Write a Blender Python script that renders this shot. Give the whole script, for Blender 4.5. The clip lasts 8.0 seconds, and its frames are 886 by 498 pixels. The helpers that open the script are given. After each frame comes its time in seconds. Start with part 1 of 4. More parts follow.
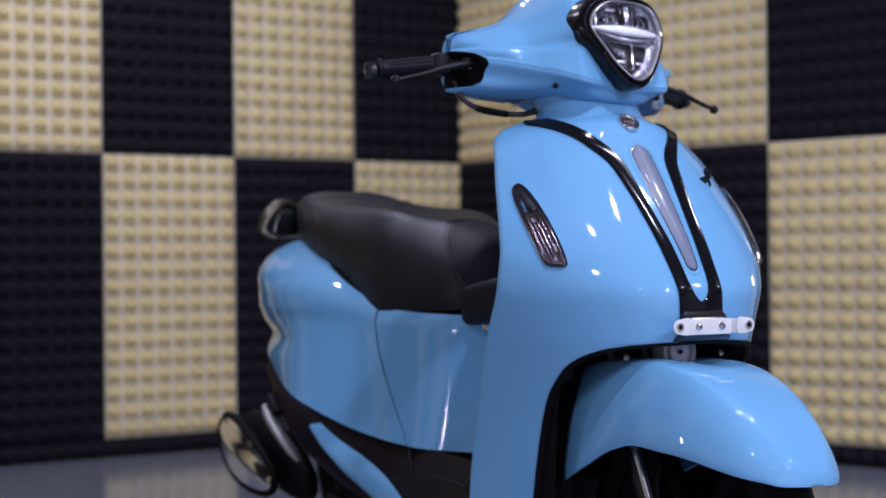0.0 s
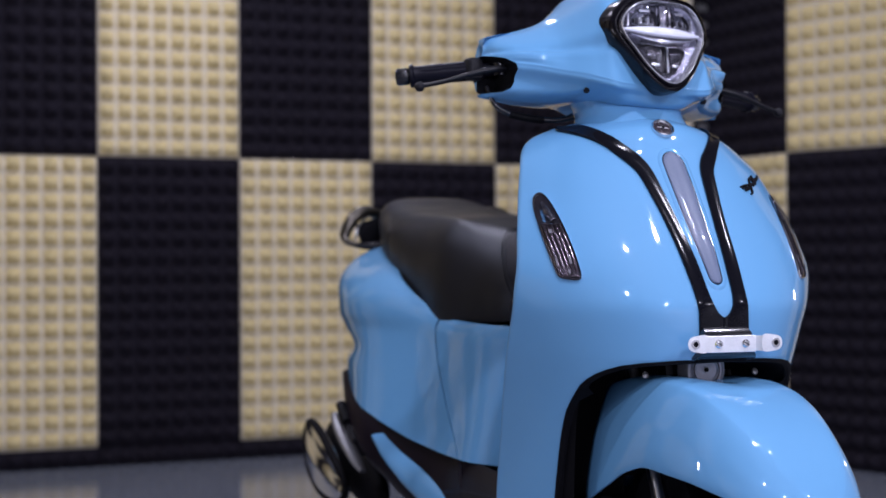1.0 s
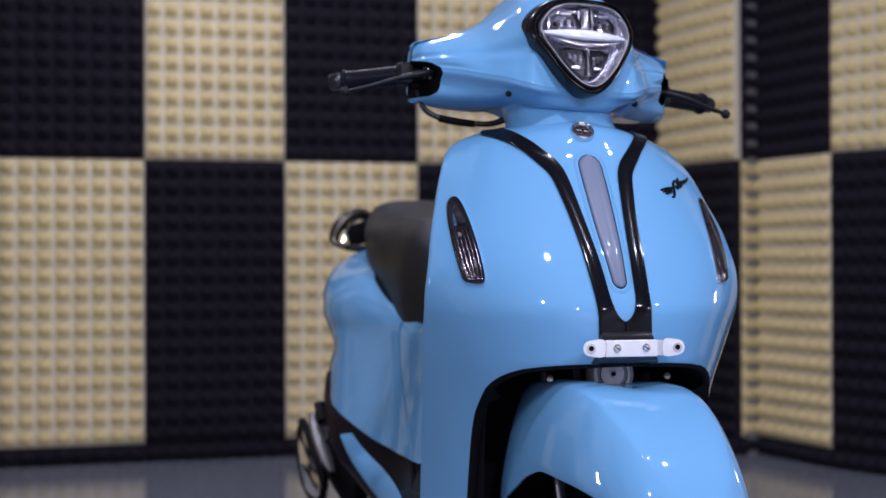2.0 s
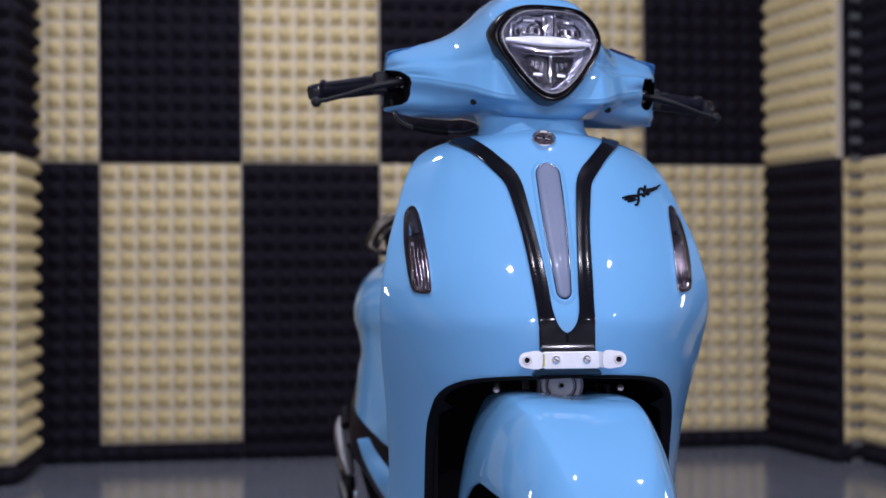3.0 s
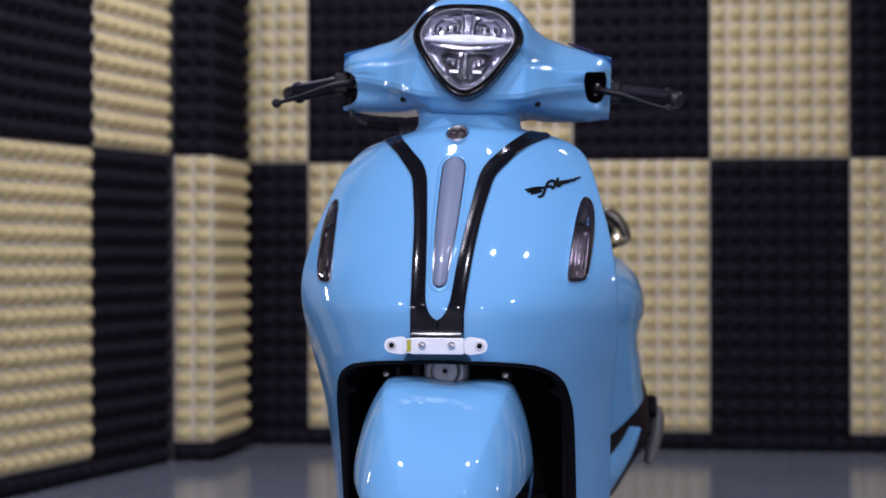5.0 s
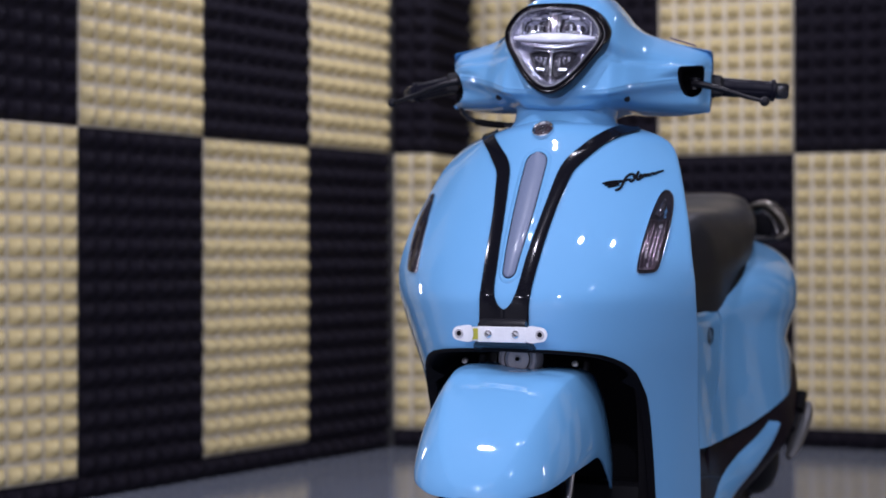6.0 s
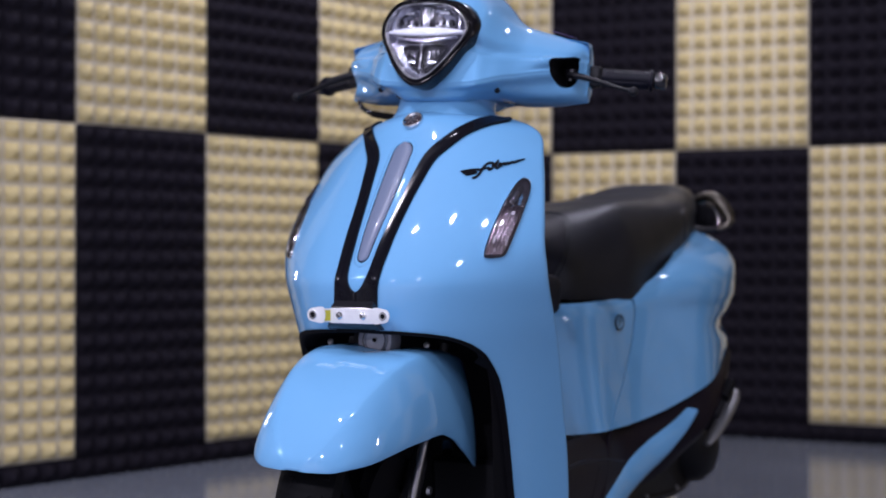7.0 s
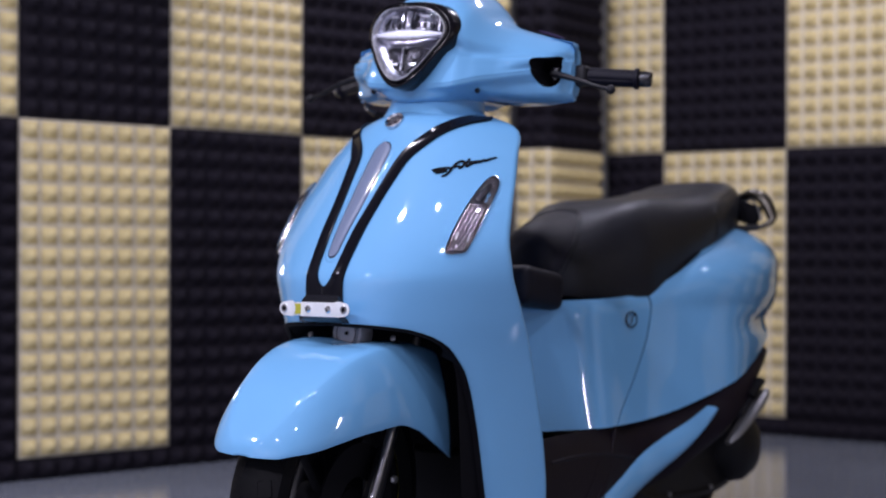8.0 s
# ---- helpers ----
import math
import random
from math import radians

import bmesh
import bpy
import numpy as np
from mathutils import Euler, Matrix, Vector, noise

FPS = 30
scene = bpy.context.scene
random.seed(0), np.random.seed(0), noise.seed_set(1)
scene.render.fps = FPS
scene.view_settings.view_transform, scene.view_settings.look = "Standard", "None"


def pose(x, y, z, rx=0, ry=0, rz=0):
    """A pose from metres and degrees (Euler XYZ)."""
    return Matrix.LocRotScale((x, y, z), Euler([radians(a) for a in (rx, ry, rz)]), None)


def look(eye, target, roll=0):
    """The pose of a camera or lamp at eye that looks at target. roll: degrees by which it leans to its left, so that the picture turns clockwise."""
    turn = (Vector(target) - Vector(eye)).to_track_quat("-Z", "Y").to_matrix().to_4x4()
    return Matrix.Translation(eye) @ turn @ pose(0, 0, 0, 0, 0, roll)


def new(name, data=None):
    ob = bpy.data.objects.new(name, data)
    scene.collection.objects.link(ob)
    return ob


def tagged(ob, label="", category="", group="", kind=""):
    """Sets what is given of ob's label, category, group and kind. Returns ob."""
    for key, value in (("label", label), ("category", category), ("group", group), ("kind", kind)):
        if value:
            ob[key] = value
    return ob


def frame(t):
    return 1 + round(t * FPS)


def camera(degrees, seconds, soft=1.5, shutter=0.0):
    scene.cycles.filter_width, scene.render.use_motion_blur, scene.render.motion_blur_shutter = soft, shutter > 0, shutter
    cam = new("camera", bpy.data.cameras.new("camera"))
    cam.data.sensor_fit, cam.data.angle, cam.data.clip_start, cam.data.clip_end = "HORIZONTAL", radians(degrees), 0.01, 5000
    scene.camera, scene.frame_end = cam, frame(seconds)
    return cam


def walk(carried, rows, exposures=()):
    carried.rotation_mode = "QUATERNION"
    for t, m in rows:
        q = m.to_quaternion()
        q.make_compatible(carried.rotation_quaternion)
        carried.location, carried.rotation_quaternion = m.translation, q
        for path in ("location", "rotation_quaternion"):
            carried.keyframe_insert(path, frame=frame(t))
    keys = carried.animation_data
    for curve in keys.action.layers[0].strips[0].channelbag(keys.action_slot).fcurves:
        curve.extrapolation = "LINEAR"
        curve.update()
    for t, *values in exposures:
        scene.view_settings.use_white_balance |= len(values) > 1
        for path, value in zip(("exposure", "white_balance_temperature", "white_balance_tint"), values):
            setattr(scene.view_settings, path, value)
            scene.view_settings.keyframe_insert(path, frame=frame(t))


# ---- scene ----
cam = camera(32.7, 8.0, soft=1.6)
cam.data.dof.use_dof = True
cam.data.dof.focus_distance = 2.35
cam.data.dof.aperture_fstop = 3.1
PATH = [
    (0, (-1.731, -5.139, 0.69), (-0.692, -3.43, 0.701), -0.6),
    (0.5, (-1.57, -5.182, 0.709), (-0.674, -3.393, 0.718), -0.6),
    (1, (-1.381, -5.242, 0.706), (-0.618, -3.393, 0.719), -0.3),
    (2.5, (-0.84, -5.45, 0.72), (-0.371, -3.506, 0.73), -0.3),
    (3, (-0.631, -5.482, 0.732), (-0.32, -3.506, 0.74), -0.3),
    (3.5, (-0.421, -5.522, 0.713), (-0.3, -3.526, 0.725), -0.1),
    (4, (-0.213, -5.598, 0.707), (-0.225, -3.598, 0.718), -0.0),
    (5.5, (0.427, -5.609, 0.717), (-0.011, -3.657, 0.721), -0.1),
    (6, (0.647, -5.608, 0.707), (-0.026, -3.725, 0.711), -0.0),
    (6.5, (0.906, -5.604, 0.695), (0.113, -3.768, 0.7), 0.1),
    (7, (1.153, -5.516, 0.682), (0.294, -3.71, 0.686), 0.1),
    (7.5, (1.364, -5.423, 0.676), (0.39, -3.677, 0.681), 0.1),
    (8, (1.589, -5.352, 0.674), (0.467, -3.696, 0.679), 0.2),
]
walk(cam, [(t, look(eye, target, roll)) for t, eye, target, roll in PATH],
     [(0.0, -0.02, 6400, 10), (3.5, -0.08, 6520, 9), (6.0, -0.08, 6520, 9), (8.0, 0.08, 6680, 10)])

# ---------------------------------------------------------------- light
world = bpy.data.worlds.new("studio_world")
scene.world = world
world.use_nodes = True
world.node_tree.nodes["Background"].inputs[0].default_value = (0.5, 0.6, 0.8, 1)
world.node_tree.nodes["Background"].inputs[1].default_value = 0.02
scene.view_settings.exposure = 0.0

CEILING = 2.75
# round ceiling lamps: x, y and share of the power
# the unseen pair at y -6.6 is raised for fill from the front
LAMPS = [(-0.52, -3.98, 1.15), (0.26, -3.88, 0.42), (1.06, -3.80, 0.65), (-1.9, -5.2, 1.55), (1.9, -5.2, 1.15), (-0.75, -6.6, 3.7), (0.85, -6.6, 3.6),
         (-1.15, -1.45, 0.85), (0.0, -1.05, 0.95), (1.15, -1.45, 0.15)]
# upright tubes on the side walls: x, y, foot and heading of the wall
TUBES = [(2.255, -2.615, 0.845, -72.2), (-1.97, -2.55, 0.745, 73.8)]
LAMP_WIDTH, LAMP_WATTS, LAMP_COLOR = 0.075, 18.4, (0.892, 0.87, 1.085)


# ---------------------------------------------------------------- materials
def material(name, color, rough=0.5, metal=0.0, coat=0.0, spec=0.5, grain=0.0, grain_size=300.0,
             bump=0.0, bump_size=400.0, stain=0.0, stain_size=6.0, flake=0.0):
    m = bpy.data.materials.new(name)
    m.use_nodes = True
    nt = m.node_tree
    b = nt.nodes["Principled BSDF"]
    b.inputs["Base Color"].default_value = (*color, 1)
    b.inputs["Roughness"].default_value = rough
    b.inputs["Metallic"].default_value = metal
    b.inputs["Coat Weight"].default_value = coat
    b.inputs["Coat Roughness"].default_value = 0.03
    b.inputs["Specular IOR Level"].default_value = spec
    tc = nt.nodes.new("ShaderNodeTexCoord")

    def noise_node(size, detail=3.0):
        n = nt.nodes.new("ShaderNodeTexNoise")
        n.inputs["Scale"].default_value = size
        n.inputs["Detail"].default_value = detail
        nt.links.new(tc.outputs["Object"], n.inputs["Vector"])
        return n

    if grain or stain:
        col = None
        for amount, size in ((grain, grain_size), (stain, stain_size)):
            if not amount:
                continue
            n = noise_node(size)
            mr = nt.nodes.new("ShaderNodeMapRange")
            mr.inputs["From Min"].default_value, mr.inputs["From Max"].default_value = 0.25, 0.75
            mr.inputs["To Min"].default_value, mr.inputs["To Max"].default_value = 1 - amount, 1 + amount
            nt.links.new(n.outputs["Fac"], mr.inputs["Value"])
            mix = nt.nodes.new("ShaderNodeMix")
            mix.data_type, mix.blend_type = "RGBA", "MULTIPLY"
            mix.inputs["Factor"].default_value = 1.0
            if col is None:
                mix.inputs[6].default_value = (*color, 1)
            else:
                nt.links.new(col, mix.inputs[6])
            nt.links.new(mr.outputs["Result"], mix.inputs[7])
            col = mix.outputs[2]
            if amount == stain:
                rr = nt.nodes.new("ShaderNodeMapRange")
                rr.inputs["From Min"].default_value, rr.inputs["From Max"].default_value = 0.3, 0.7
                rr.inputs["To Min"].default_value, rr.inputs["To Max"].default_value = rough * 0.85, min(1, rough * 1.2)
                nt.links.new(n.outputs["Fac"], rr.inputs["Value"])
                nt.links.new(rr.outputs["Result"], b.inputs["Roughness"])
        nt.links.new(col, b.inputs["Base Color"])
    if bump:
        n = noise_node(bump_size, 4.0)
        bn = nt.nodes.new("ShaderNodeBump")
        bn.inputs["Strength"].default_value = bump
        bn.inputs["Distance"].default_value = 0.002
        nt.links.new(n.outputs["Fac"], bn.inputs["Height"])
        nt.links.new(bn.outputs["Normal"], b.inputs["Normal"])
    return m


def glass_material(name, tint, rough=0.02, clear=0.9):
    """Clear cover plastic: see-through with a glossy skin."""
    m = bpy.data.materials.new(name)
    m.use_nodes = True
    nt = m.node_tree
    nt.nodes.clear()
    out = nt.nodes.new("ShaderNodeOutputMaterial")
    tr = nt.nodes.new("ShaderNodeBsdfTransparent")
    tr.inputs[0].default_value = (*tint, 1)
    gl = nt.nodes.new("ShaderNodeBsdfGlossy")
    gl.inputs["Roughness"].default_value = rough
    fr = nt.nodes.new("ShaderNodeFresnel")
    fr.inputs["IOR"].default_value = 1.5
    mix = nt.nodes.new("ShaderNodeMixShader")
    nt.links.new(fr.outputs[0], mix.inputs[0])
    nt.links.new(tr.outputs[0], mix.inputs[1])
    nt.links.new(gl.outputs[0], mix.inputs[2])
    nt.links.new(mix.outputs[0], out.inputs[0])
    return m


def glow_material(name, color, strength):
    m = bpy.data.materials.new(name)
    m.use_nodes = True
    b = m.node_tree.nodes["Principled BSDF"]
    b.inputs["Base Color"].default_value = (0.8, 0.8, 0.8, 1)
    b.inputs["Emission Color"].default_value = (*color, 1)
    b.inputs["Emission Strength"].default_value = strength
    return m


BLUE = material("blue_gloss_paint", (0.146, 0.383, 0.660), 0.55, 0.0, 1.0, 0.15, stain=0.015, stain_size=2.0)
BLUE.node_tree.nodes["Principled BSDF"].inputs["Coat Roughness"].default_value = 0.038
BLACK_GLOSS = material("black_gloss_plastic", (0.008, 0.008, 0.011), 0.16, 0.0, 0.4, grain=0.1)
BLACK_SATIN = material("black_satin_plastic", (0.005, 0.005, 0.008), 0.13, 0.0, 0.0, 0.20, grain=0.1)
GRIP_RUBBER = material("grip_rubber", (0.004, 0.004, 0.010), 0.42, spec=0.16, grain=0.2, bump=0.2, bump_size=600)
BLACK_MATT = material("black_matt_plastic", (0.007, 0.007, 0.010), 0.50, spec=0.3, grain=0.15, bump=0.15, bump_size=900)
DARK_TRIM = material("dark_plum_trim_plastic", (0.008, 0.005, 0.010), 0.36, spec=0.16, grain=0.15, bump=0.1, bump_size=700)
RUBBER = material("rubber", (0.003, 0.003, 0.0042), 0.60, spec=0.12, grain=0.2, bump=0.3, bump_size=500)
LEATHER = material("dark_vinyl_seat", (0.0046, 0.0044, 0.0074), 0.40, spec=0.36, grain=0.15, bump=0.35, bump_size=420, stain=0.1, stain_size=9)
NOSE_VINYL = material("blue_black_vinyl", (0.0040, 0.0042, 0.0110), 0.52, spec=0.20, grain=0.15, bump=0.35, bump_size=420)
LEATHER.node_tree.nodes["Principled BSDF"].inputs["Sheen Weight"].default_value = 0.02
LEATHER.node_tree.nodes["Principled BSDF"].inputs["Specular Tint"].default_value = (0.78, 0.86, 1.0, 1)
CHROME = material("chrome", (0.78, 0.78, 0.80), 0.10, 1.0, stain=0.06, stain_size=20)
STEEL = material("brushed_steel", (0.42, 0.42, 0.44), 0.34, 1.0, grain=0.1, stain=0.1, stain_size=30)
ZINC = material("zinc_plated_bracket", (0.93, 0.94, 0.96), 0.34, 0.40, grain=0.04, stain=0.06, stain_size=40)
DARK_METAL = material("dark_bronze_metal", (0.11, 0.10, 0.085), 0.32, 1.0, 0.0, grain=0.08)
ALLOY = material("cast_alloy", (0.22, 0.22, 0.23), 0.45, 0.9, grain=0.15, bump=0.2, bump_size=500)
BLACK_LINER = material("black_liner_plastic", (0.004, 0.004, 0.006), 0.7, spec=0.12, grain=0.2)
SURROUND = material("headlight_surround_plastic", (0.004, 0.0035, 0.006), 0.20, spec=0.25)
RING = material("bright_lamp_ring", (0.86, 0.86, 0.90), 0.20, 0.75, 0.3, bump=0.15, bump_size=120)
INSERT = material("smoked_grey_light_lens", (0.15, 0.185, 0.275), 0.34, 0.0, 0.3, 0.25, grain=0.04)
LENS_GLASS = glass_material("clear_cover", (0.93, 0.95, 1.0))
SMOKE_GLASS = glass_material("smoked_cover", (0.86, 0.84, 0.88))
LIGHT_BAR = material("frosted_light_guide", (0.82, 0.83, 0.90), 0.22, 0.0, 0.6)
FACETS = material("faceted_lamp_reflector", (0.62, 0.61, 0.67), 0.12, 0.9, bump=0.7, bump_size=110)
CHAMBER = material("smoked_lamp_chamber", (0.16, 0.155, 0.18), 0.14, 0.85, bump=0.8, bump_size=140)
DARK_CHAMBER = material("dark_lamp_chamber", (0.045, 0.042, 0.052), 0.12, 0.5, bump=0.9, bump_size=160)
FLUTES = material("fluted_indicator_reflector", (0.13, 0.11, 0.13), 0.14, 0.9, bump=0.3, bump_size=150)
BOWL = material("lamp_bowl_silvering", (0.30, 0.30, 0.36), 0.16, 0.9, bump=0.8, bump_size=90)
RED = material("red_tail_lens", (0.30, 0.01, 0.012), 0.2, coat=0.6)
BADGE_DARK = material("dark_badge_enamel", (0.05, 0.035, 0.045), 0.25, 0.3, 0.5)
YELLOW = material("yellow_paint_mark", (0.55, 0.50, 0.05), 0.5)
GREY_HORN = material("grey_horn_steel", (0.50, 0.51, 0.57), 0.4, 0.2, grain=0.1)
PURPLE = material("purple_sticker", (0.06, 0.03, 0.14), 0.4)
# the pyramids are a deeper cream, the flat lanes between them a paler one
CREAM_FOAM = material("deep_cream_foam", (0.69, 0.575, 0.295), 0.95, spec=0.1, grain=0.07, grain_size=220, bump=0.4, bump_size=260, stain=0.06, stain_size=3)
LANE_FOAM = material("pale_cream_foam", (0.70, 0.635, 0.50), 0.95, spec=0.1, grain=0.06, grain_size=220, bump=0.3, bump_size=260, stain=0.05, stain_size=3)
BLACK_FOAM = material("charcoal_foam", (0.0125, 0.0108, 0.0165), 0.95, spec=0.15, grain=0.25, grain_size=220, bump=0.4, bump_size=260, stain=0.12, stain_size=3)
PALE_FOAM, DARK_FOAM = (CREAM_FOAM, LANE_FOAM), (BLACK_FOAM, BLACK_FOAM)
FLOOR_MAT = material("grey_epoxy_floor", (0.18, 0.20, 0.24), 0.13, coat=0.0, spec=0.5, grain=0.05, grain_size=60, stain=0.10, stain_size=1.3, bump=0.03, bump_size=8)
WALL_PAINT = material("white_wall_paint", (0.76, 0.76, 0.77), 0.8, stain=0.05, stain_size=2, grain=0.05)
FOAM_WALL = material("grey_side_wall_paint", (0.20, 0.20, 0.205), 0.8, stain=0.05, stain_size=2, grain=0.05)
CEIL_PAINT = material("ceiling_paint", (0.30, 0.30, 0.305), 0.85, stain=0.04, stain_size=2, grain=0.05)
DIFFUSER = glow_material("lamp_diffuser", (1.0, 0.97, 0.93), 2.0)


# ---------------------------------------------------------------- mesh tools
def spl(tab):
    """Smooth monotone curve through a table of (x, y)."""
    xs = np.array([a for a, _ in tab], float)
    ys = np.array([b for _, b in tab], float)
    h = np.diff(xs)
    d = np.diff(ys) / h
    m = np.zeros(len(xs))
    m[0], m[-1] = d[0], d[-1]
    for i in range(1, len(xs) - 1):
        m[i] = 0 if d[i - 1] * d[i] <= 0 else 2 * d[i - 1] * d[i] / (d[i - 1] + d[i])

    def f(x):
        x = min(max(x, xs[0]), xs[-1])
        i = min(max(int(np.searchsorted(xs, x)) - 1, 0), len(h) - 1)
        t = (x - xs[i]) / h[i]
        return float((1 + 2 * t) * (1 - t) ** 2 * ys[i] + t * (1 - t) ** 2 * h[i] * m[i]
                     + t * t * (3 - 2 * t) * ys[i + 1] + t * t * (t - 1) * h[i] * m[i + 1])
    return f


def grid(rows, ring=False, caps=False):
    """Quads between rows of points; ring: every row is closed; caps: first and last rows are filled."""
    bm = bmesh.new()
    vs = [[bm.verts.new(p) for p in r] for r in rows]
    n = len(vs[0])
    for a, b in zip(vs, vs[1:]):
        for i in range(n if ring else n - 1):
            j = (i + 1) % n
            try:
                bm.faces.new((a[i], a[j], b[j], b[i]))
            except ValueError:
                pass
    if caps:
        for r in (vs[0], vs[-1]):
            bm.faces.new(r)
    bmesh.ops.remove_doubles(bm, verts=bm.verts, dist=1e-5)
    bmesh.ops.recalc_face_normals(bm, faces=bm.faces)
    return bm


def thicken(bm, d):
    """Give a sheet a thickness d."""
    bmesh.ops.solidify(bm, geom=bm.faces[:], thickness=d)
    bmesh.ops.recalc_face_normals(bm, faces=bm.faces)
    return bm


def tube(points, radius, seg=14, squash=1.0, smooth=0):
    """A round bar along points; radius is one number or one for each point."""
    pts = [Vector(p) for p in points]
    rad = list(radius) if hasattr(radius, "__len__") else [radius] * len(pts)
    for _ in range(smooth):
        q, r = [pts[0]], [rad[0]]
        for i in range(len(pts) - 1):
            q += [pts[i].lerp(pts[i + 1], 0.25), pts[i].lerp(pts[i + 1], 0.75)]
            r += [rad[i] * 0.75 + rad[i + 1] * 0.25, rad[i] * 0.25 + rad[i + 1] * 0.75]
        pts, rad = q + [pts[-1]], r + [rad[-1]]
    up = Vector((0.03, 0.02, 1)).normalized()
    rows = []
    for i, p in enumerate(pts):
        t = (pts[min(i + 1, len(pts) - 1)] - pts[max(i - 1, 0)]).normalized()
        if abs(t.dot(up)) > 0.95:
            side = t.cross(Vector((1, 0.05, 0))).normalized()
        else:
            side = t.cross(up).normalized()
        top = side.cross(t)
        rows.append([p + side * (math.cos(a) * rad[i]) + top * (math.sin(a) * rad[i] * squash)
                     for a in (2 * math.pi * k / seg for k in range(seg))])
    return grid(rows, True, True)


def lathe(profile, m, seg=32):
    """A turned body: profile of (radius, height) about the z axis of m."""
    rows = [[m @ Vector((max(r, 1e-5) * math.cos(a), max(r, 1e-5) * math.sin(a), h))
             for a in (2 * math.pi * k / seg for k in range(seg))] for r, h in profile]
    return grid(rows, True)


def box(size, m, bevel=0.003, segments=2):
    bm = bmesh.new()
    bmesh.ops.create_cube(bm, size=1.0, matrix=Matrix.Diagonal((*size, 1)))
    if bevel:
        bmesh.ops.bevel(bm, geom=bm.edges[:], offset=bevel, segments=segments, affect="EDGES", profile=0.6)
    bmesh.ops.transform(bm, matrix=m, verts=bm.verts)
    return bm


def plate(outline, place, depth, rim=0.0):
    """A flat-edged solid: outline of (u, v) put into space by place(u, v, w), w from 0 to depth, with a rounded rim."""
    cu = sum(u for u, _ in outline) / len(outline)
    cv = sum(v for _, v in outline) / len(outline)
    rows = []
    for shrink, w in ((1.0, 0.0), (1.0, depth - rim), (1.0 - 0.35 * 0.12, depth - 0.3 * rim), (0.86, depth), (0.5, depth), (0.02, depth)):
        rows.append([place(cu + (u - cu) * shrink, cv + (v - cv) * shrink, w) for u, v in outline])
    return grid(rows, True)


def part(name, bm, mat, parent=None, label="", smooth=True, sharp=35):
    me = bpy.data.meshes.new(name)
    if smooth:
        for f in bm.faces:
            f.smooth = True
        for e in bm.edges:
            if len(e.link_faces) == 2 and e.calc_face_angle(0) > radians(sharp):
                e.smooth = False
    bm.to_mesh(me)
    bm.free()
    me.materials.append(mat)
    ob = new(name, me)
    if parent is not None:
        ob.parent = parent
    if label:
        ob["label"] = label
    return ob


def closed_curve(points, n=64):
    """Evenly rounded closed outline through points (u, v)."""
    pts = [Vector((u, v, 0)) for u, v in points]
    out = []
    k = len(pts)
    per = max(2, n // k)
    for i in range(k):
        a, b, c, d = pts[i - 1], pts[i], pts[(i + 1) % k], pts[(i + 2) % k]
        for j in range(per):
            t = j / per
            p = 0.5 * ((2 * b) + (c - a) * t + (2 * a - 5 * b + 4 * c - d) * t * t + (3 * b - a - 3 * c + d) * t ** 3)
            out.append((p.x, p.y))
    return out


# ---------------------------------------------------------------- room
def slab(name, p, q, z0, z1, thick, mat, label):
    """A straight wall from p to q (plan), its face on the room's side and its thickness behind (to the left of p to q)."""
    p, q = Vector((*p, 0)), Vector((*q, 0))
    d = (q - p).normalized()
    n = Vector((-d.y, d.x, 0))
    bm = bmesh.new()
    lo = [p, q, q + n * thick, p + n * thick]
    a = [bm.verts.new((v.x, v.y, z0)) for v in lo]
    b = [bm.verts.new((v.x, v.y, z1)) for v in lo]
    bm.faces.new(a[::-1]), bm.faces.new(b)
    for i in range(4):
        bm.faces.new((a[i], a[(i + 1) % 4], b[(i + 1) % 4], b[i]))
    bmesh.ops.recalc_face_normals(bm, faces=bm.faces)
    return tagged(part(name, bm, mat, smooth=False), label, "wall", kind="structure")


FOAM = 0.0625     # one pyramid
TIP = 0.029       # its height
BACK = 0.02       # the foam behind the pyramids
ROW = 0.065       # top of the skirting strip
foam_meshes = {}
uneven = random.Random(7)


